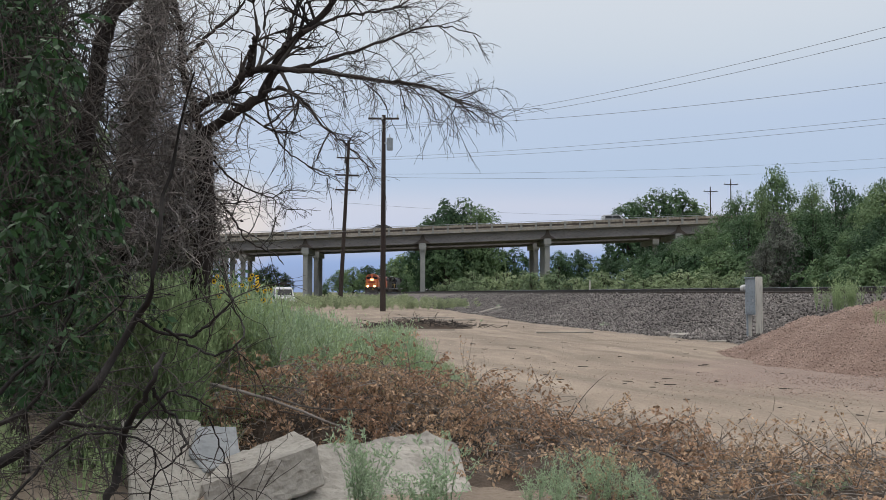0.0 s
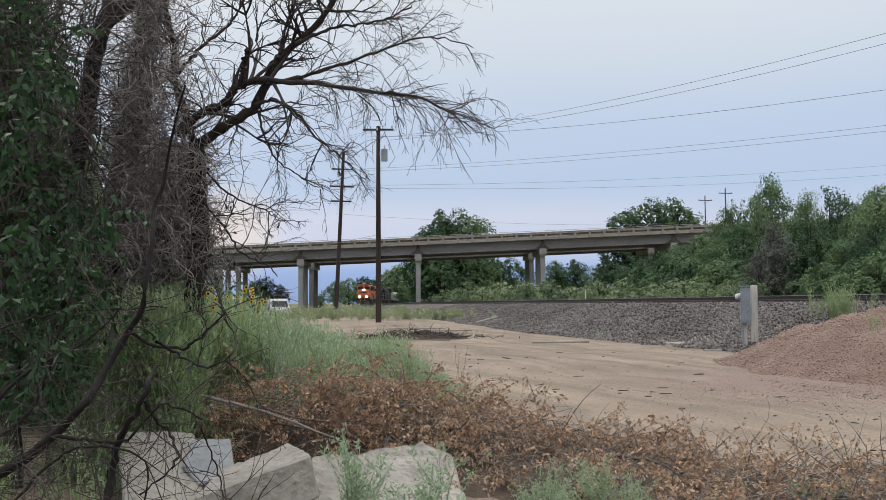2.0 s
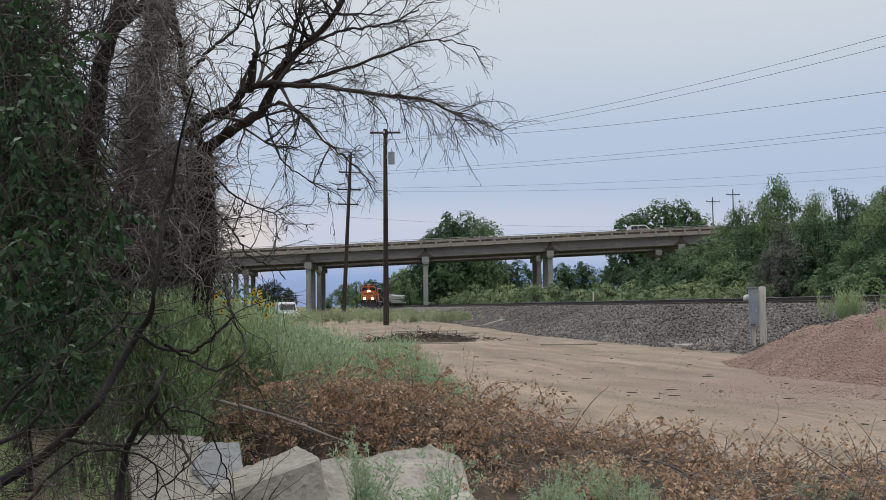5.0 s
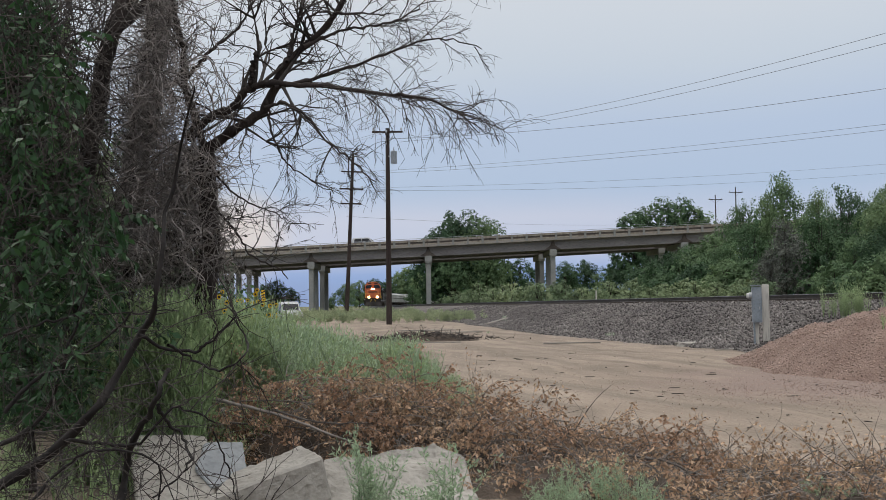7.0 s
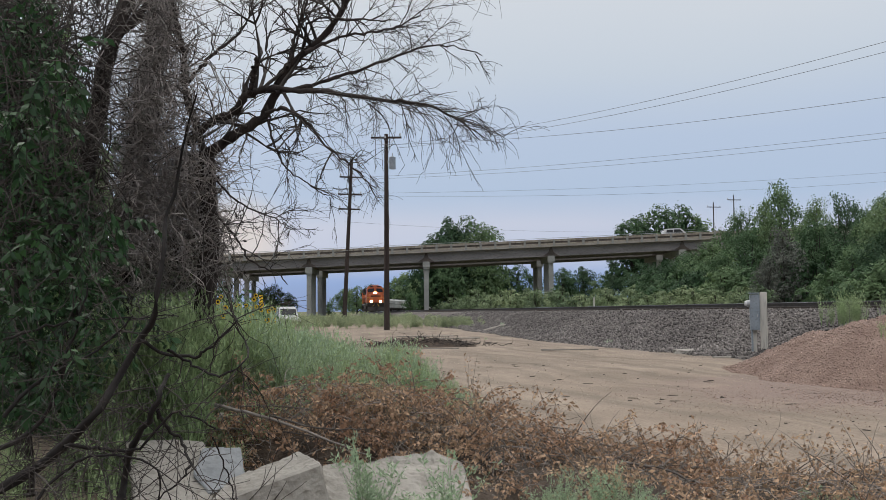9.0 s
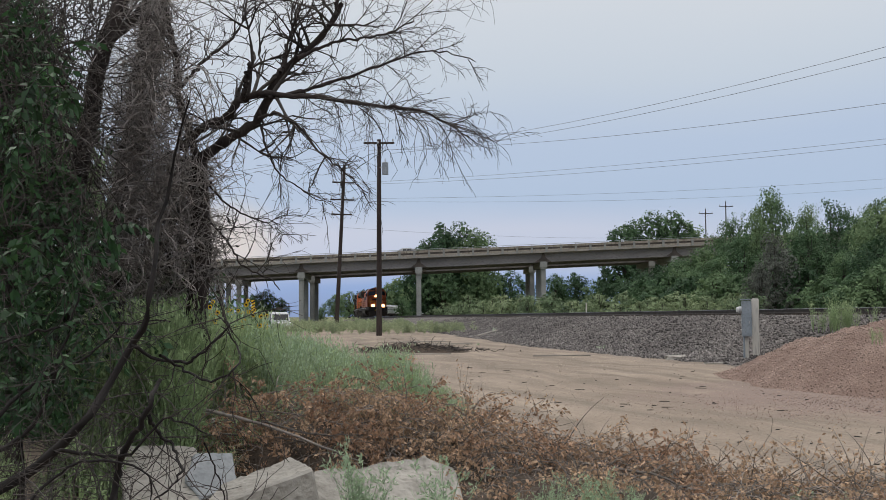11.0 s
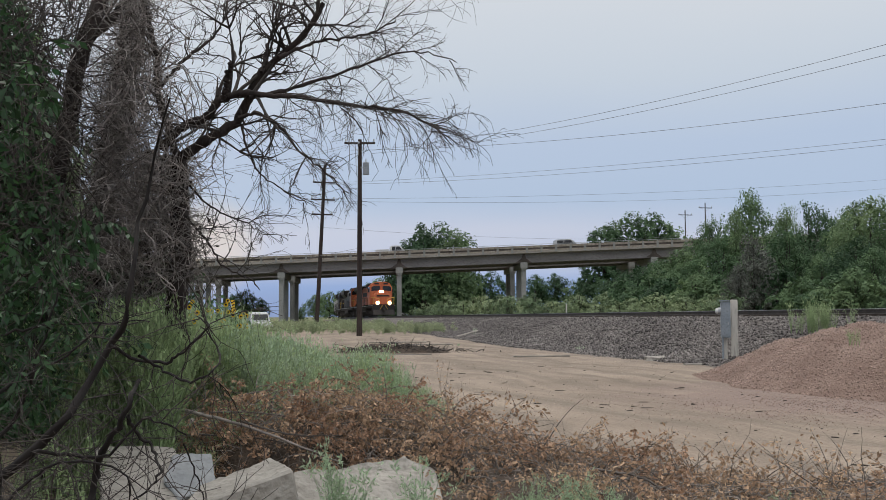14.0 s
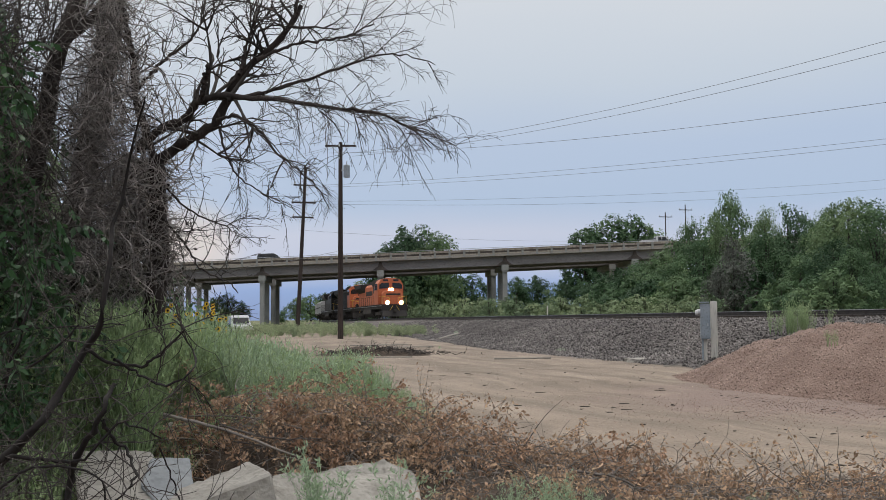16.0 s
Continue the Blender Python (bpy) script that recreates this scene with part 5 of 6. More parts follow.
    for k in range(2200):
        top = rng.uniform(-120, 440)
        which = rng.random()
        if which < 0.62:
            x = np.interp(top, [-120, 0, 140, 250, 440], [292, 280, 256, 242, 215]) + rng.normal(0, 17)
        elif which < 0.68:
            x = rng.uniform(-20, 170)
        else:
            x = rng.normal(285, 50)
            top = rng.uniform(60, 440)
        p = sight(x, top, rng.uniform(9.5, 11.2))
        pts = gnarled(vine, p, (rng.normal(0, 0.4), rng.normal(0, 0.3), rng.normal(-0.5, 0.6)), rng.uniform(0.25, 0.8), rng.uniform(0.003, 0.008), 0.28)
        if rng.random() < 0.25:
            twigs(rng, vine, pts[4], rng.normal(0, 1, 3), rng.uniform(0.2, 0.5), 0.003, 1, 0.02, 3, 0.2)
    tagged(put(vine.make("dry_vine", M_VINE)), kind="stuff")
    # forking bare twigs between the trunks and the fork of the long limb
    for k in range(150):
        x, y = rng.uniform(225, 400), rng.uniform(-20, 250)
        twigs(rng, vine, sight(x, y, rng.uniform(9.8, 11.2)), (rng.normal(0.2, 0.7), rng.normal(0, 0.4), rng.normal(0.2, 0.7)), rng.uniform(0.3, 0.7), 0.006, 1, 0.02, 4, 0.22)
    # the vine-choked column below the fork
    col = Tubes()
    for k in range(1500):
        y = rng.uniform(225, 470)
        lo, hi = np.interp(y, [225, 300, 420, 545], [290, 245, 190, 170]), np.interp(y, [225, 300, 420, 480, 545], [368, 378, 396, 402, 380])
        x = lo + (hi - lo) * rng.beta(1.3, 1.1)
        p = sight(x, y, rng.uniform(10.3, 11.5))
        gnarled(col, p, (rng.normal(0, 0.7), rng.normal(0, 0.6), rng.normal(-0.5, 0.6)), rng.uniform(0.2, 0.65), rng.uniform(0.003, 0.0075), 0.3)
    tagged(put(col.make("dead_vine_mass", M_VINE)), kind="stuff")
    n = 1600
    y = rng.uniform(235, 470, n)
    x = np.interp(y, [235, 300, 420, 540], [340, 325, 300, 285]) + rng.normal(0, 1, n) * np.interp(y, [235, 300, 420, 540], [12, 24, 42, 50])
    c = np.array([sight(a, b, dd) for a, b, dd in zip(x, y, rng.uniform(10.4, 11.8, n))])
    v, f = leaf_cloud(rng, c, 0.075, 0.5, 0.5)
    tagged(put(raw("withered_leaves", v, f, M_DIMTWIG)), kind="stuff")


def leafy_sapling():
    """Green leafy growth that hangs at the edge of the tree, in drooping sprays."""
    rng = np.random.default_rng(33)
    sp = empty("leafy_sapling", Matrix.Translation((-3.0, 6.6, 0)))
    tagged(sp, "dark green leafy sapling with drooping sprays, canopy shade in its colour", "sapling")
    base = Matrix.Translation((3.0, -6.6, 0))
    stems, cs, ds = Tubes(), [], []
    spots = [(30, 150), (90, 100), (120, 80), (20, 190), (60, 200), (10, 220), (110, 60), (170, 330), (120, 350), (150, 375), (180, 350), (60, 400), (120, 420),
             (30, 460), (90, 480), (20, 520), (60, 500), (130, 540), (150, 530), (40, 560), (90, 600), (20, 600), (240, 530)]
    for k in range(150):
        cx, cy = spots[k % len(spots)]
        x, y = cx + rng.normal(0, 20) - 10, cy + rng.normal(0, 20)
        dep = rng.uniform(5.6, 8.2) if rng.random() < 0.55 else rng.uniform(8.2, 9.4)
        p = np.array(sight(x, y, dep))
        d = np.array([rng.normal(0.1, 0.6), rng.normal(0, 0.5), rng.normal(-0.1, 0.5)])
        n = rng.integers(6, 12)
        pts = [p]
        for i in range(n):
            d = d + rng.normal(0, 0.12, 3) + np.array([0, 0, -0.13])
            d /= np.linalg.norm(d)
            pts.append(pts[-1] + d * 0.034)
        stems.add(pts, np.linspace(0.004, 0.0015, len(pts)), 3)
        for i in range(2, len(pts)):
            for s in (-1, 1):
                cs.append(pts[i])
                side = np.cross(d, (0, 0, 1)) * s + d * 0.6 + rng.normal(0, 0.25, 3) + np.array([0, 0, -0.35])
                ds.append(side)
    v, f = leaf_cloud(rng, np.array(cs), 0.074, 0.46, 0.0, np.array(ds) * 2.2, 0.6)
    for ob in (raw("foliage", v, f, M_LEAF3), stems.make("stem_growth", M_DARKTWIG)):
        tagged(ob, kind="stuff")
        ob.parent, ob.matrix_parent_inverse = sp, base
    # the dim inner foliage behind the sprays
    n = 13000
    y = -60 + 780 * rng.random(n) ** 0.85
    right = np.interp(y, [-60, 200, 420, 560, 720], [90, 110, 200, 220, 120])
    x = right * (1 - rng.random(n) * 1.3)
    c = np.array([sight(a, b, dd) for a, b, dd in zip(x, y, rng.uniform(8.4, 11.5, n))])
    c = c[c[:, 2] > 0]
    v, f = leaf_cloud(rng, c, 0.08, 0.45, 0.3)
    bare = Tubes()
    for k in range(80):
        x, y = rng.uniform(-40, 210), rng.uniform(-40, 560)
        twigs(rng, bare, sight(x, y, rng.uniform(5.8, 8.0)), (rng.normal(0.1, 0.4), rng.normal(0, 0.4), rng.normal(0.3, 0.8)), rng.uniform(0.4, 1.0), rng.uniform(0.002, 0.005), 1, 0.0, 3, 0.16)
    ob = tagged(bare.make("bare_stem_growth", M_DIMTWIG), kind="stuff")
    ob.parent, ob.matrix_parent_inverse = sp, base
    ob = tagged(raw("inner_foliage", v, f, M_LEAF3), kind="stuff")
    ob.parent, ob.matrix_parent_inverse = sp, base


def near_branches():
    """Dark dead branches that lean in low before the weeds."""
    rng = np.random.default_rng(44)
    nb = empty("dead_sapling", Matrix.Translation((-2.9, 5.6, 0)))
    tagged(nb, "dark leafless dead sapling leaning over weeds", "dead sapling")
    base = Matrix.Translation((2.9, -5.6, 0))
    lines = [([(-60, 850), (40, 796), (101, 752), (162, 691), (202, 631), (243, 563), (263, 509), (270, 442), (288, 330), (318, 220), (345, 130)], 0.031, 0.004, 5.6),
             ([(190, 900), (222, 806), (250, 725), (276, 664), (290, 624)], 0.024, 0.010, 5.4),
             ([(243, 563), (324, 594), (378, 570), (415, 530), (392, 512)], 0.010, 0.003, 5.4),
             ([(290, 580), (324, 597), (378, 624), (418, 611), (425, 570), (398, 530)], 0.008, 0.003, 5.3),
             ([(101, 752), (170, 756), (236, 748), (300, 690), (370, 720)], 0.010, 0.004, 5.4),
             ([(0, 700), (60, 640), (150, 590), (230, 520)], 0.012, 0.004, 5.9),
             ([(270, 690), (300, 740), (318, 800), (260, 850)], 0.010, 0.004, 5.3),
             ([(20, 884), (90, 800), (210, 770), (270, 800), (262, 900)], 0.008, 0.004, 5.2),
             ([(0, 560), (100, 540), (190, 530), (310, 522)], 0.008, 0.003, 6.0),
             ([(370, 735), (395, 800), (412, 884), (418, 930)], 0.005, 0.003, 5.6),
             ([(-30, 760), (60, 700), (110, 600), (150, 470)], 0.016, 0.005, 6.2)]
    tw = Tubes()
    for pts, r0, r1, dep in lines:
        line = curve_through([sight(x, y, dep + 0.15 * math.sin(i * 1.7)) for i, (x, y) in enumerate(pts)], 26)
        tb = Tubes()
        kink = np.cumsum(rng.normal(0, 0.006, line.shape), 0)
        kink -= np.linspace(0, 1, 26)[:, None] * kink[-1]
        line = line + kink + rng.normal(0, 0.003, line.shape)
        tb.add(line, np.linspace(r0, r1, 26) * (1 + rng.normal(0, 0.08, 26)), 7)
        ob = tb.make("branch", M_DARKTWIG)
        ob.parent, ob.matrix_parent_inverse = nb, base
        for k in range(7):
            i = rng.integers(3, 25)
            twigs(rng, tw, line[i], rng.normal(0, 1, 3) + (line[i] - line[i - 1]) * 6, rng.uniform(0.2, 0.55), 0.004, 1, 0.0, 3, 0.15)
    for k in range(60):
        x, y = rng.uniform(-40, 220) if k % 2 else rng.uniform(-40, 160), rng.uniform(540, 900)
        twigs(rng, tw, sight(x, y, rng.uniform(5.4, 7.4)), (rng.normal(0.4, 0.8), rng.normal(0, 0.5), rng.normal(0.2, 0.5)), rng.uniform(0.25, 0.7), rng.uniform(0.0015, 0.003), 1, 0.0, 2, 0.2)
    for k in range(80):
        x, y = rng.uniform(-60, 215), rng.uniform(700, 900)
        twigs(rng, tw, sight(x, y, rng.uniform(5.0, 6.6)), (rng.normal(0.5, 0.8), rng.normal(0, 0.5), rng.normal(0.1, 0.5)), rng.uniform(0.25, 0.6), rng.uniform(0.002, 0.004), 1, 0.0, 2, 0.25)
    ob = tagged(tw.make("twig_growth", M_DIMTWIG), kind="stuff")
    ob.parent, ob.matrix_parent_inverse = nb, base


def weed_plant(rng, leaves=310, narrow=0.30, size=0.05, stems=8):
    """One bushy weed of unit height: rising stems with plumes of side shoots, thick with small narrow leaves."""
    tb, cs, ds = Tubes(), [], []
    for k in range(stems):
        a, lean = rng.uniform(0, 6.28), rng.uniform(0.03, 0.40)
        top = np.array([math.cos(a) * lean, math.sin(a) * lean, rng.uniform(0.78, 1.0)])
        mid = top * np.array([0.35, 0.35, 0.5]) + rng.normal(0, 0.03, 3)
        line = curve_through([(0, 0, 0), mid, top], 9)
        tb.add(line[::4], np.linspace(0.007, 0.002, 3), 3)
        shoots = []
        for q in range(8):
            u = 0.22 + 0.78 * rng.random()
            j = min(7, int(u * 8))
            b = rng.uniform(0, 6.28)
            out = np.array([math.cos(b), math.sin(b), rng.uniform(0.7, 1.9)])
            ln = rng.uniform(0.10, 0.26) * (1.25 - 0.7 * u)
            shoots.append((line[j], line[j] + out * ln * 0.7))
        for p, q in shoots:
            n = max(2, leaves // (stems * 8))
            for i in range(n):
                cs.append(p + (q - p) * rng.uniform(0.1, 1.0) + rng.normal(0, 0.009, 3))
                ds.append((q - p) * 5 + np.array([0, 0, 0.25]))
    v, f = leaf_cloud(rng, np.array(cs), size, narrow, 0.0, np.array(ds), 0.75)
    sv, sf = np.vstack(tb.v), np.vstack(tb.f)
    return np.vstack([v, sv]), np.vstack([f, sf + len(v)])


def scatter(name, places, kinds, rng, material, label, cat):
    """Joins plants, each turned and sized, into one growth. places: x, y, z, height, width."""
    V, F, n = [], [], 0
    for x, y, z, h, w in places:
        v, f = kinds[rng.integers(len(kinds))]
        a = rng.uniform(0, 6.28)
        c, s = math.cos(a), math.sin(a)
        q = np.column_stack([(v[:, 0] * c - v[:, 1] * s) * w + x, (v[:, 0] * s + v[:, 1] * c) * w + y, v[:, 2] * h + z])
        V.append(q), F.append(f + n)
        n += len(q)
    return tagged(raw(name, np.vstack(V), np.vstack(F), material), label, cat, kind="stuff")


WEED_EDGE_X = [150, 250, 330, 420, 480, 520, 570, 620, 655, 690, 720, 750, 790, 830, 856]
WEED_EDGE_Y = [500, 497, 490, 502, 520, 535, 546, 570, 578, 560, 580, 608, 640, 655, 690]


def weeds():
    rng = np.random.default_rng(55)
    kinds = [weed_plant(rng) for i in range(6)]
    a, b = [], []
    for k in range(1200):
        px = rng.uniform(120, 856)
        y = rng.uniform(11.5, 24) if px < 700 else rng.uniform(13.5, 20)
        if px < 480 and rng.random() < 0.55:
            y = rng.uniform(9.9, 14)
        edge = np.interp(px, WEED_EDGE_X, WEED_EDGE_Y)
        top = edge - 6 + abs(rng.normal(0, 38))
        x, yy, z = sight(px, top, y)
        g = float(ground_z(x, yy))
        h = min((z - g) * 1.02, 1.85)
        if h < 0.28:
            continue
        if px > 340 and y < 12.2:
            continue
        far_edge = -0.2 + (y - 16.6) * -0.32 if y > 16.6 else 1.0
        if x > far_edge + 0.9:
            continue
        (b if (px > 420 and rng.random() < 0.6) else a).append((x, yy, g, h, h * rng.uniform(0.55, 0.9)))
    for k in range(170):
        px, y = rng.uniform(150, 345), rng.uniform(9.8, 10.5)
        if k % 2 and px < 350:
            y = rng.uniform(9.9, 12)
        x, yy, z = sight(px, rng.uniform(487, 600), y)
        h = min(z, 1.8)
        a.append((x, yy, 0.0, h, h * rng.uniform(0.5, 0.8)))
    for k in range(70):
        x, yy, z = sight(rng.uniform(180, 340), rng.uniform(478, 530), rng.uniform(9.5, 10.1))
        a.append((x, yy, 0.0, z, z * rng.uniform(0.45, 0.7)))
    # the bushy plants that stand out before the open dirt
    for px, base_y, dep, h, many in ((690, 690, 17.3, 1.2, 22), (660, 680, 17.8, 0.95, 12), (732, 695, 17.0, 0.95, 9), (790, 700, 16.6, 0.5, 5), (830, 705, 16.2, 0.42, 4), (760, 690, 17.4, 0.6, 5)):
        x, yy, z = sight(px, base_y, dep)
        for q in range(many):
            b.append((x + rng.normal(0, 0.13), yy + rng.normal(0, 0.2), float(ground_z(x, yy)), h * rng.uniform(0.7, 1.0), h * rng.uniform(0.6, 0.85)))
    far_kinds = [weed_plant(rng, 110, 0.5, 0.12, 4) for i in range(3)]
    c = []
    for k in range(520):
        px, y = rng.uniform(490, 850), rng.uniform(74, 118)
        if px > 720 and y > 92:
            continue
        x, yy, z = sight(px, 516, y)
        h = rng.uniform(0.35, 0.85)
        c.append((x, yy, float(ground_z(x, yy)) - 0.02, h, h * 1.3))
    # low clumps between the lot and the bridge
    clumps = []
    for k in range(3):
        v, f = weed_plant(rng, 620, 0.4, 0.085, 16)
        clumps.append(raw("weed_clump", v * np.array([1.3, 1.3, 1.35]) - np.array([0, 0, 0.42]), f, M_SAGE))
    for k in range(95):
        x, y, z = sight(rng.uniform(500, 860), 516, rng.uniform(77, 104))
        if abs(x - float(track_x(y))) < 6:
            continue
        h = rng.uniform(0.45, 1.0)
        o = copy_thing(clumps[k % 3], Matrix())
        o.matrix_basis = Matrix.Translation((x, y, float(ground_z(x, y)) - 0.03)) @ Matrix.Rotation(rng.uniform(0, 6.28), 4, "Z") @ Matrix.Diagonal((h * 1.2, h * 1.2, h, 1))
        tagged(o, "low sage green weed clump on dirt", "weed clump", "low weed clumps")
    for o in clumps:
        bpy.data.objects.remove(o)
    scatter("far_weeds", c, far_kinds, rng, M_SAGE, "low sage-green weeds at the lot's edge", "weeds")
    scatter("tall_weeds", a, kinds, rng, M_WEED, "tall feathery green weeds", "weeds")
    scatter("blue_green_weeds", b, kinds, rng, M_WEED2, "tall feathery blue-green weeds", "weeds")
    # low green undergrowth below the dead sapling
    low = []
    for k in range(130):
        x, y = rng.uniform(-5.2, -1.6), rng.uniform(6.2, 11.5)
        if x > -2.15 and y < 9.6:
            continue
        h = rng.uniform(0.3, 0.9)
        low.append((x, y, 0.0, h, h))
    scatter("undergrowth", low, kinds, rng, M_WEED, "shaded green undergrowth beneath the tree", "undergrowth")
    # plants before the rubble
    fine = [weed_plant(rng, 260, 0.30, 0.062, 5) for i in range(3)]
    front = [(-0.42 + rng.normal(0, 0.05), 7.5 + rng.normal(0, 0.06), 0, rng.uniform(0.5, 0.82), rng.uniform(0.5, 0.8)) for k in range(5)]
    front += [(0.12 + rng.normal(0, 0.10), 7.5 + rng.normal(0, 0.06), 0, rng.uniform(0.35, 0.68), rng.uniform(0.5, 0.8)) for k in range(6)]
    front += [(rng.uniform(-0.3, 0.4), 7.4, 0, rng.uniform(0.2, 0.4), 0.4) for k in range(4)]
    scatter("green_weed_stalks", front, fine, rng, M_WEED2, "thin green weed stalks before the rubble", "weeds")
    low = [(rng.uniform(0.75, 1.7), rng.uniform(7.5, 8.4), 0, rng.uniform(0.2, 0.42), rng.uniform(0.3, 0.55)) for k in range(26)]
    low += [(rng.uniform(2.9, 3.3), rng.uniform(8.0, 8.6), 0, rng.uniform(0.12, 0.25), 0.3) for k in range(8)]
    scatter("sage_weeds", low, fine, rng, M_WEED2, "low sage-green weeds in front of dry brush", "weeds")
    # tufts on the bank, on the heap and about the lot
    for px, base, hgt, dep in ((1490, 546, 70, 33), (1478, 546, 48, 33), (1505, 546, 52, 33), (1555, 566, 34, 20.6), (1310, 597, 34, 40), (1065, 581, 16, 46), (851, 570, 9, 55), (1282, 632, 16, 29), (985, 566, 14, 60), (880, 545, 10, 66), (1265, 622, 10, 31)):
        x, y, z = sight(px, base, dep)
        h = hgt * dep / 1900
        pl = [(x + rng.normal(0, h * 0.25), y + rng.normal(0, h * 0.25), z - 0.08, h * rng.uniform(0.75, 1.1), h * rng.uniform(0.6, 0.9)) for i in range(9 if hgt > 40 else 5)]
        t = scatter("weed_tuft", pl, kinds, rng, M_WEED if hgt > 20 else M_WEED2, "pale green weed tuft growing on stones", "weed tuft")
        t["kind"] = "thing"
    # sunflowers among the weeds
    for k in range(30):
        px = rng.uniform(372, 480)
        y = rng.uniform(12.5, 18)
        top = rng.uniform(486, 535)
        x, yy, z = sight(px, top, y)
        sf = empty("sunflower", Matrix.Translation((x, yy, 0)))
        tagged(sf, "yellow wild sunflower among green weeds", "sunflower", "sunflowers")
        part("stem", rod(B(), (0, 0.03, 0), (0, 0.03, z), 0.008, 0.005, 5), M_WEED, sf)
        bm = B()
        for i in range(13):
            a = i * 6.283 / 13
            c, s = math.cos(a), math.sin(a)
            p = [bm.verts.new((c * r0 - s * w, -0.012 * (r0 > 0.03), z + s * r0 + c * w)) for r0, w in ((0.011, 0), (0.022, 0.008), (0.037, 0), (0.022, -0.008))]
            bm.faces.new(p)
        hd = part("petals", bm, M_YELLOW, sf, "yellow petals")
        part("disc", rod(B(), (0, 0.005, z), (0, -0.014, z), 0.015, 0.012, 10), M_DARKTWIG, hd)


def brush():
    """The windrow of dead brush: arched brown branches full of curled dead leaves."""
    rng = np.random.default_rng(66)
    spine = curve_through([(-2.5, 10.8, 0), (-1.1, 11.0, 0), (-0.1, 11.1, 0), (0.75, 10.5, 0), (1.4, 9.7, 0), (2.2, 9.0, 0), (3.2, 8.7, 0), (4.2, 8.7, 0), (5.6, 8.8, 0)], 60)
    high = np.interp(np.arange(60), [0, 6, 16, 26, 34, 44, 59], [0.40, 0.93, 0.84, 0.46, 0.24, 0.17, 0.20])
    wide = np.interp(np.arange(60), [0, 10, 22, 34, 59], [0.8, 1.05, 1.1, 1.2, 1.15])
    # soil and litter under it
    n, k = 60, 13
    V = np.zeros((n, k, 3))
    for i in range(n):
        tg = spine[min(i + 1, 59)] - spine[max(i - 1, 0)]
        nn = np.array([-tg[1], tg[0], 0]) / np.linalg.norm(tg)
        for j in range(k):
            u = (j / (k - 1) - 0.5) * 2
            V[i, j] = spine[i] + nn * u * wide[i] * 1.2
            V[i, j, 2] = high[i] * 0.62 * math.cos(u * math.pi / 2) ** 1.2 - 0.02 + (rng.normal(0, 0.04) if abs(u) < 0.95 else -0.03)
    i, j = np.meshgrid(np.arange(n - 1), np.arange(k - 1), indexing="ij")
    a = i * k + j
    f = np.stack([a, a + k, a + k + 1, a + 1], -1).reshape(-1, 4)
    tagged(raw("brush_litter", V.reshape(-1, 3), f[:, ::-1], M_LITTER, True), "brown litter under dead brush", "litter", kind="stuff")
    tb, cs, ds = Tubes(), [], []
    for q in range(4300):
        i = rng.integers(0, 60)
        tg = spine[min(i + 1, 59)] - spine[max(i - 1, 0)]
        nn = np.array([-tg[1], tg[0], 0]) / np.linalg.norm(tg)
        u = rng.uniform(-1, 1)
        p = spine[i] + nn * u * wide[i]
        p[2] = high[i] * math.cos(u * 1.4) * rng.uniform(0.5, 1.0)
        d = rng.normal(0, 0.7, 3) * np.array([1, 1, 0.6]) + np.array([0.4, -0.3, 0.15])
        d /= np.linalg.norm(d)
        ln, m = rng.uniform(0.3, 0.85), 6
        pts = [p]
        for s in range(m - 1):
            d = d + rng.normal(0, 0.16, 3) + np.array([0, 0, -0.14])
            d /= np.linalg.norm(d)
            pts.append(pts[-1] + d * ln / m)
        r = rng.uniform(0.0025, 0.0075)
        tb.add(pts, np.linspace(r, 0.0015, m), 3)
        clump = 0.5 + 0.5 * math.sin(i * 0.9 + u * 2.2) * math.sin(i * 0.37 + u * 4.1 + 1)
        leafy = rng.random() < (0.35 + 0.8 * clump) * np.interp(i, [0, 24, 34, 59], [0.97, 0.88, 0.55, 0.5])
        if leafy:
            for s in range(rng.integers(18, 38)):
                e = rng.uniform(0.5, m - 1.01)
                b = int(e)
                cs.append(pts[b] + (pts[b + 1] - pts[b]) * (e - b) + rng.normal(0, 0.018, 3))
                ds.append(d + np.array([0, 0, -0.7]))
    # upright dead stalks towards the open end
    for px, dep, h in ((1235, 9.6, 0.36), (1215, 9.5, 0.3), (1255, 9.7, 0.28), (1442, 9.2, 0.30), (1130, 10.2, 0.25), (1180, 9.8, 0.2), (835, 14, 0.9), (845, 13.5, 0.6), (880, 13, 0.5), (940, 12, 0.3), (1380, 9.4, 0.2), (1500, 9.3, 0.2)):
        x, y, z = sight(px, 700, dep)
        for q in range(3):
            p = np.array([x + rng.normal(0, 0.06), y + rng.normal(0, 0.06), 0.12 if dep < 11 else 0.0])
            pts = [p + np.array([0.04 * math.sin(s + q), 0.02 * s, (h + 0.12) * s / 5]) for s in range(6)]
            tb.add(pts, np.linspace(0.004, 0.0015, 6), 3)
            for s in range(14):
                e = rng.uniform(1.5, 4.9)
                b = int(e)
                cs.append(pts[b] + (pts[b + 1] - pts[b]) * (e - b) + rng.normal(0, 0.02, 3))
                ds.append(np.array([rng.normal(), rng.normal(), 0.1]))
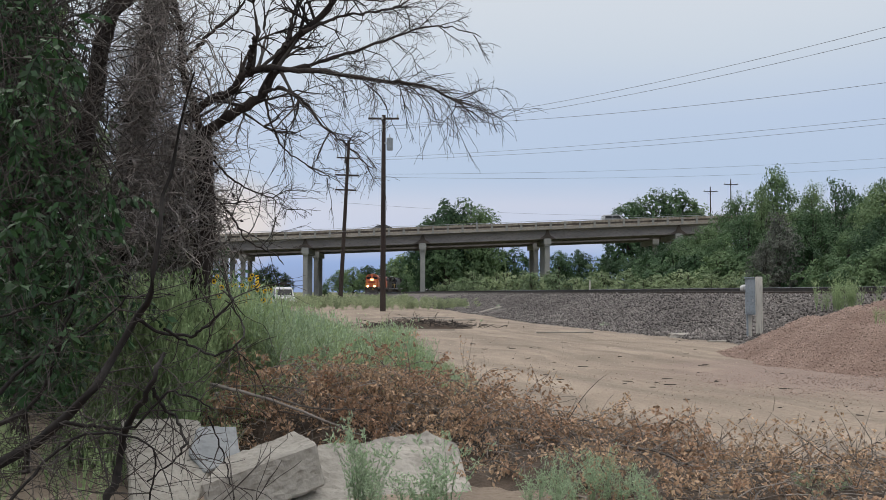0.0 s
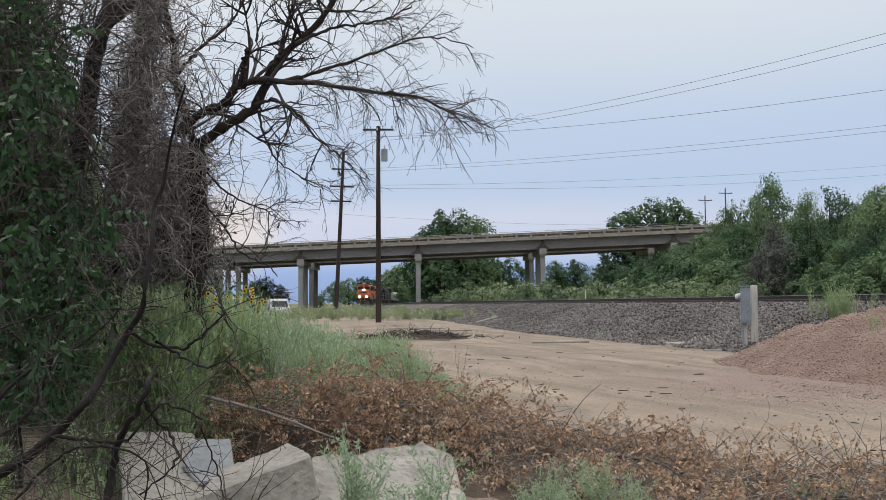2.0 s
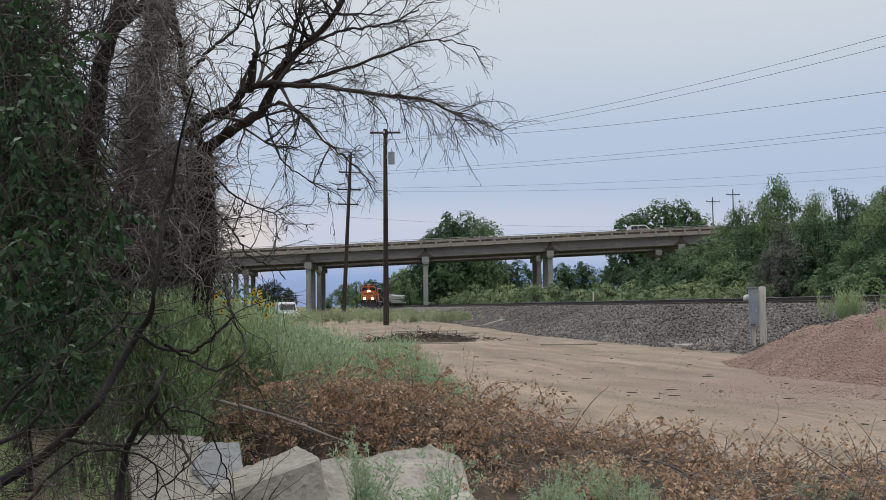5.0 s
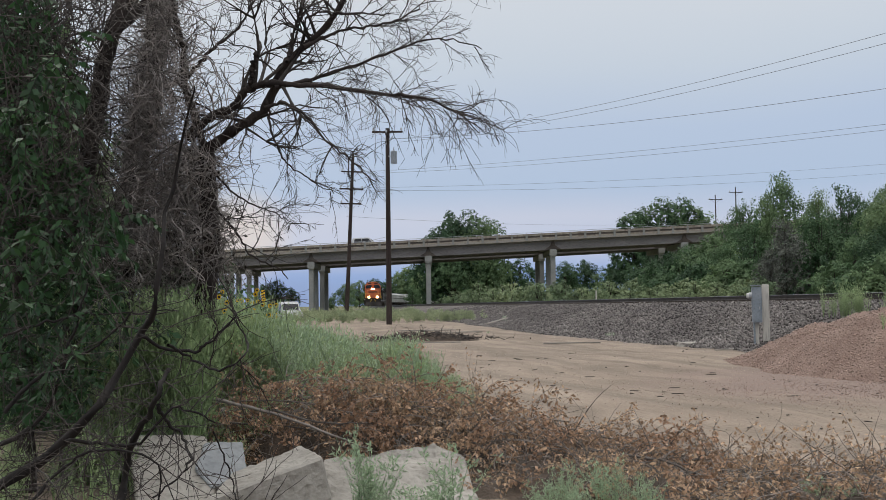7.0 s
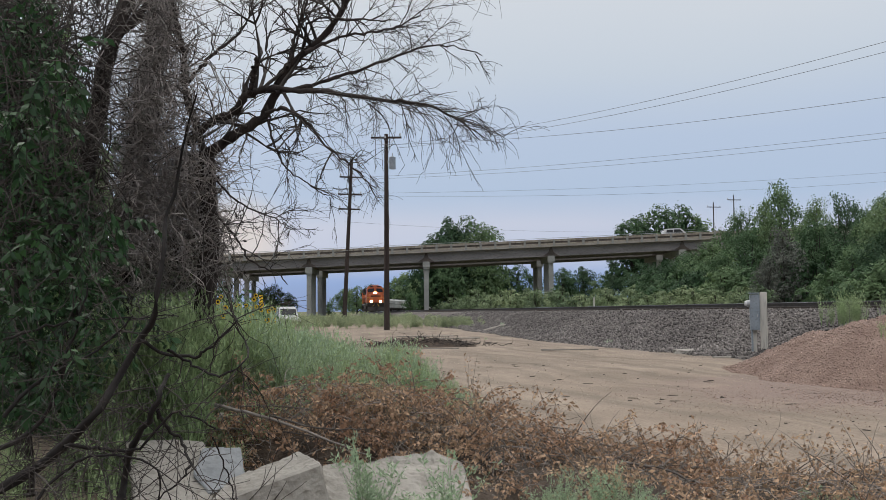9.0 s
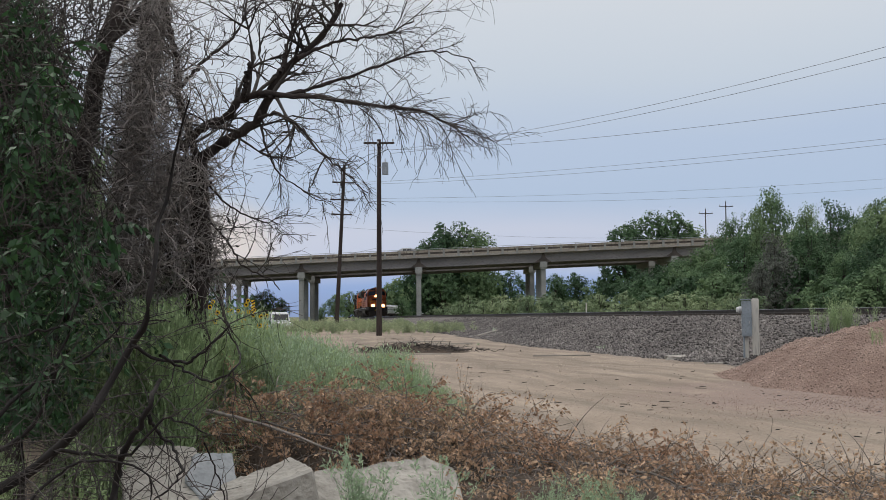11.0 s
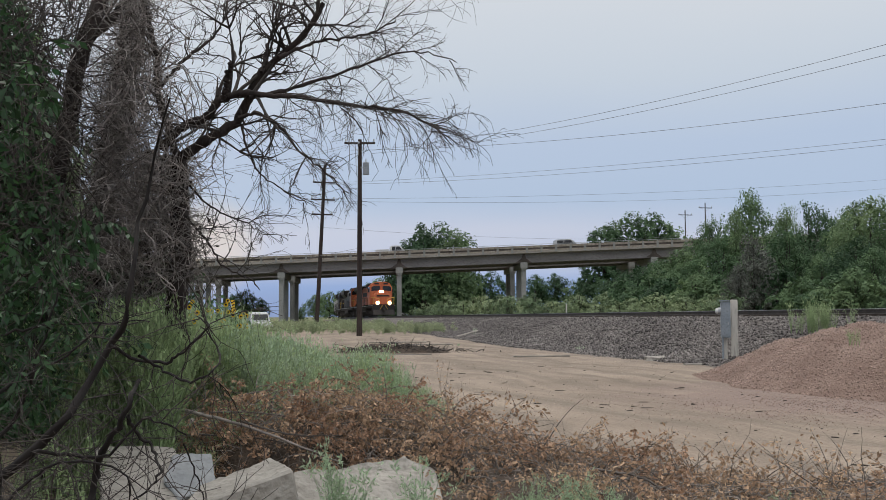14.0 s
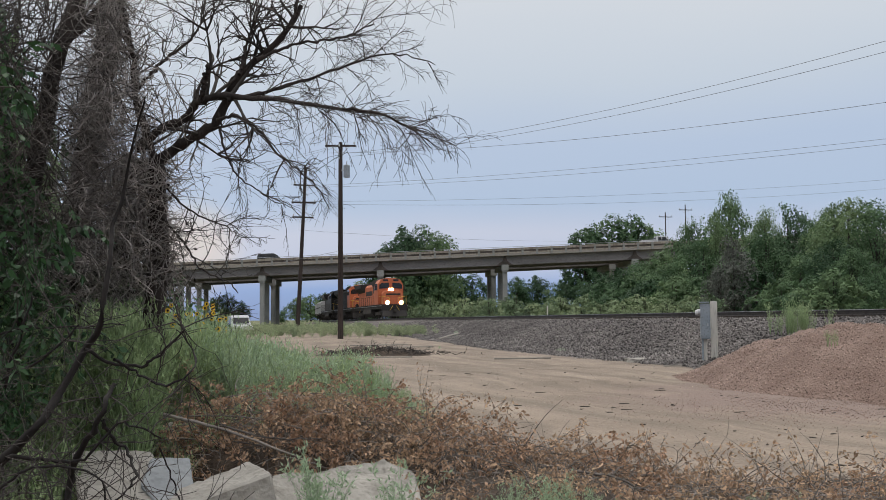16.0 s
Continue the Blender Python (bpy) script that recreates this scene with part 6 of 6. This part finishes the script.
    # long bare sticks that lie across
    for p, q in (((-2.35, 10.6, 0.66), (-0.2, 10.4, 0.42)), ((-1.9, 10.3, 0.5), (-0.6, 10.2, 0.3)), ((0.2, 10.5, 0.45), (2.2, 9.2, 0.2)), ((1.2, 9.7, 0.25), (2.9, 8.9, 0.10)), ((0.6, 12.3, 0.1), (2.0, 11.4, 0.1)), ((0.5, 12.0, 0.15), (1.7, 11.9, 0.05))):
        line = curve_through([p, (np.array(p) + q) / 2 + rng.normal(0, 0.04, 3), q], 12)
        tb.add(line, np.linspace(0.010, 0.004, 12), 6)
    for ends, r in (((sight(322, 668, 10.3), sight(470, 705, 10.05), sight(645, 772, 9.75)), 0.020), ((sight(478, 702, 10.1), sight(560, 722, 10.0), sight(650, 724, 10.0)), 0.011),
                    ((sight(900, 730, 10.6), sight(1010, 748, 10.2), sight(1090, 762, 9.8)), 0.009), ((sight(1040, 778, 9.4), sight(1160, 800, 9.1), sight(1305, 862, 8.5)), 0.014), ((sight(1310, 868, 8.5), sight(1360, 876, 8.4), sight(1440, 850, 8.6)), 0.012)):
        line = curve_through(ends, 16) + rng.normal(0, 0.006, (16, 3))
        tb.add(line, np.linspace(r, r * 0.4, 16), 6)
    tagged(tb.make("dead_brush_branches", M_TWIG), "tangled dead brown brush branches", "dead brush", kind="stuff")
    v, f = leaf_cloud(rng, np.array(cs), 0.047, 0.48, 0.0, np.array(ds), 0.9)
    tagged(raw("dead_brush_leaves", v, f, M_DEADLEAF), "curled brown dead leaves on brush", "dead leaves", kind="stuff")


def lot_litter():
    rng = np.random.default_rng(77)
    # scattered pebbles, sticks and bark
    m = 5200
    p = np.column_stack([rng.uniform(-3, 12, m), rng.uniform(9, 50, m)])
    pebbles("lot_pebbles", np.column_stack([p, ground_z(p[:, 0], p[:, 1]) + 0.005]), 0.008, 0.03, 12, M_PEBBLE, "small pale pebbles on the dirt lot", "pebbles")
    tb = Tubes()
    for k in range(130):
        x, y = rng.uniform(0.3, 10), 10.5 + 24 * rng.random() ** 1.3
        a, ln = rng.normal(0.1, 0.5), (0.03 + 0.22 * rng.random() ** 2.2) * (2.2 if k % 12 == 0 else 1)
        z = float(ground_z(x, y)) + 0.015
        d = np.array([math.cos(a), math.sin(a), 0]) * ln
        tb.add([np.array([x, y, z]), np.array([x, y, z]) + d * 0.5 + rng.normal(0, 0.006, 3) * np.array([1, 1, 0.2]), np.array([x, y, z]) + d], [0.007, 0.008, 0.004], 5)
    tagged(tb.make("lot_sticks", M_DIMTWIG), "dark twigs and bark strewn on the dirt", "sticks", kind="stuff")
    # the debris heap at the far end of the lot
    ob, X, Y, Z = lump_field("soil_mound", -0.2, 47.2, 2.7, 1.2, 0.40, 14, M_LITTER, 40)
    tagged(ob, "low heap of dark soil and dead branches", "debris heap")
    tb = Tubes()
    for k in range(330):
        x, y = -0.2 + rng.normal(0, 1.4), 47.0 + rng.normal(0, 0.5)
        twigs(rng, tb, (x, y, 0.12 + 0.3 * math.exp(-((x + 0.2) / 1.6) ** 2) * rng.random()), (rng.normal(0, 1), rng.normal(0, 0.4), rng.normal(0.05, 0.25)), rng.uniform(0.2, 0.6), rng.uniform(0.010, 0.024), 1, 0.16, 2)
    tagged(tb.make("debris_branches", M_DIMTWIG), "dark dead branches on the debris heap", "dead branches", kind="stuff")
    # pale boards and stones; one thin board stands in for a pale streak of dirt
    for px, py, dep, ln, w, turn, tilt in ((868, 547, 60, 2.6, 0.14, 60, 6), (1288, 609, 33.5, 1.3, 0.22, 8, 0), (745, 562, 56, 3.0, 0.2, 5, 0), (800, 566, 54, 2.4, 0.2, 3, 0), (1395, 560, 37, 2.2, 0.06, 25, 12), (1000, 588, 41, 2.2, 0.10, 3, 0), (770, 586, 44, 1.6, 0.1, 3, 0)):
        x, y, z = sight(px, py, dep)
        bd = part("loose_board", box(B(), ln, w, 0.05, 0, 0, 0, bevel=0.01), M_BOARD)
        bd.matrix_basis = pose(x, y, max(z - 0.02, float(ground_z(x, y)) - 0.01), 0, -tilt, turn)
        tagged(bd, "pale weathered board lying on the ground", "board", "loose boards")
    x, y, z = sight(1200, 597, 37)
    slab("pale_stone", [(-0.36, -0.15), (0.28, -0.2), (0.36, 0.1), (-0.08, 0.22), (-0.3, 0.14)], 0.17, pose(x, y, float(ground_z(x, y)) - 0.04, 4, 2, 10), M_RUBBLE, "pale broken stone at the embankment foot", 23, 0.06)
    st = part("marker_stake", box(B(), 0.08, 0.05, 0.75, bevel=0.01), M_TIMBER)
    x, y, z = sight(1044, 512, 72)
    st.matrix_basis = pose(x, y, z - 0.15)
    tagged(st, "short white marker stake beside the rails", "marker stake")


def hazard_marker():
    x, y, z = sight(455, 514, 50)
    g = float(ground_z(x, y))
    hm = empty("hazard_marker", pose(x, y, g))
    tagged(hm, "yellow and black striped hazard marker on a post", "road sign")
    part("post", box(B(), 0.05, 0.04, z - g + 0.1, 0, 0.03, -0.05), M_STEEL, hm)
    panel = part("panel", box(B(), 0.17, 0.012, 0.72, 0, 0, z - g, bevel=0.004), M_YELLOW, hm, "yellow sign panel")
    for k in range(5):
        st = prism(B(), [(-0.08, 0.03 + k * 0.14), (0.08, 0.10 + k * 0.14), (0.08, 0.16 + k * 0.14), (-0.08, 0.09 + k * 0.14)], -0.011, -0.007)
        for v in st.verts:
            v.co.z += z - g - 0.02
        part("stripe", st, M_BLACK, panel, "black diagonal stripe")


hazard_marker()
dead_tree()
leafy_sapling()
near_branches()
weeds()
brush()
lot_litter()

# pieces of the line last
railway()


def motions():
    run_train()
    run_cars()


motions()
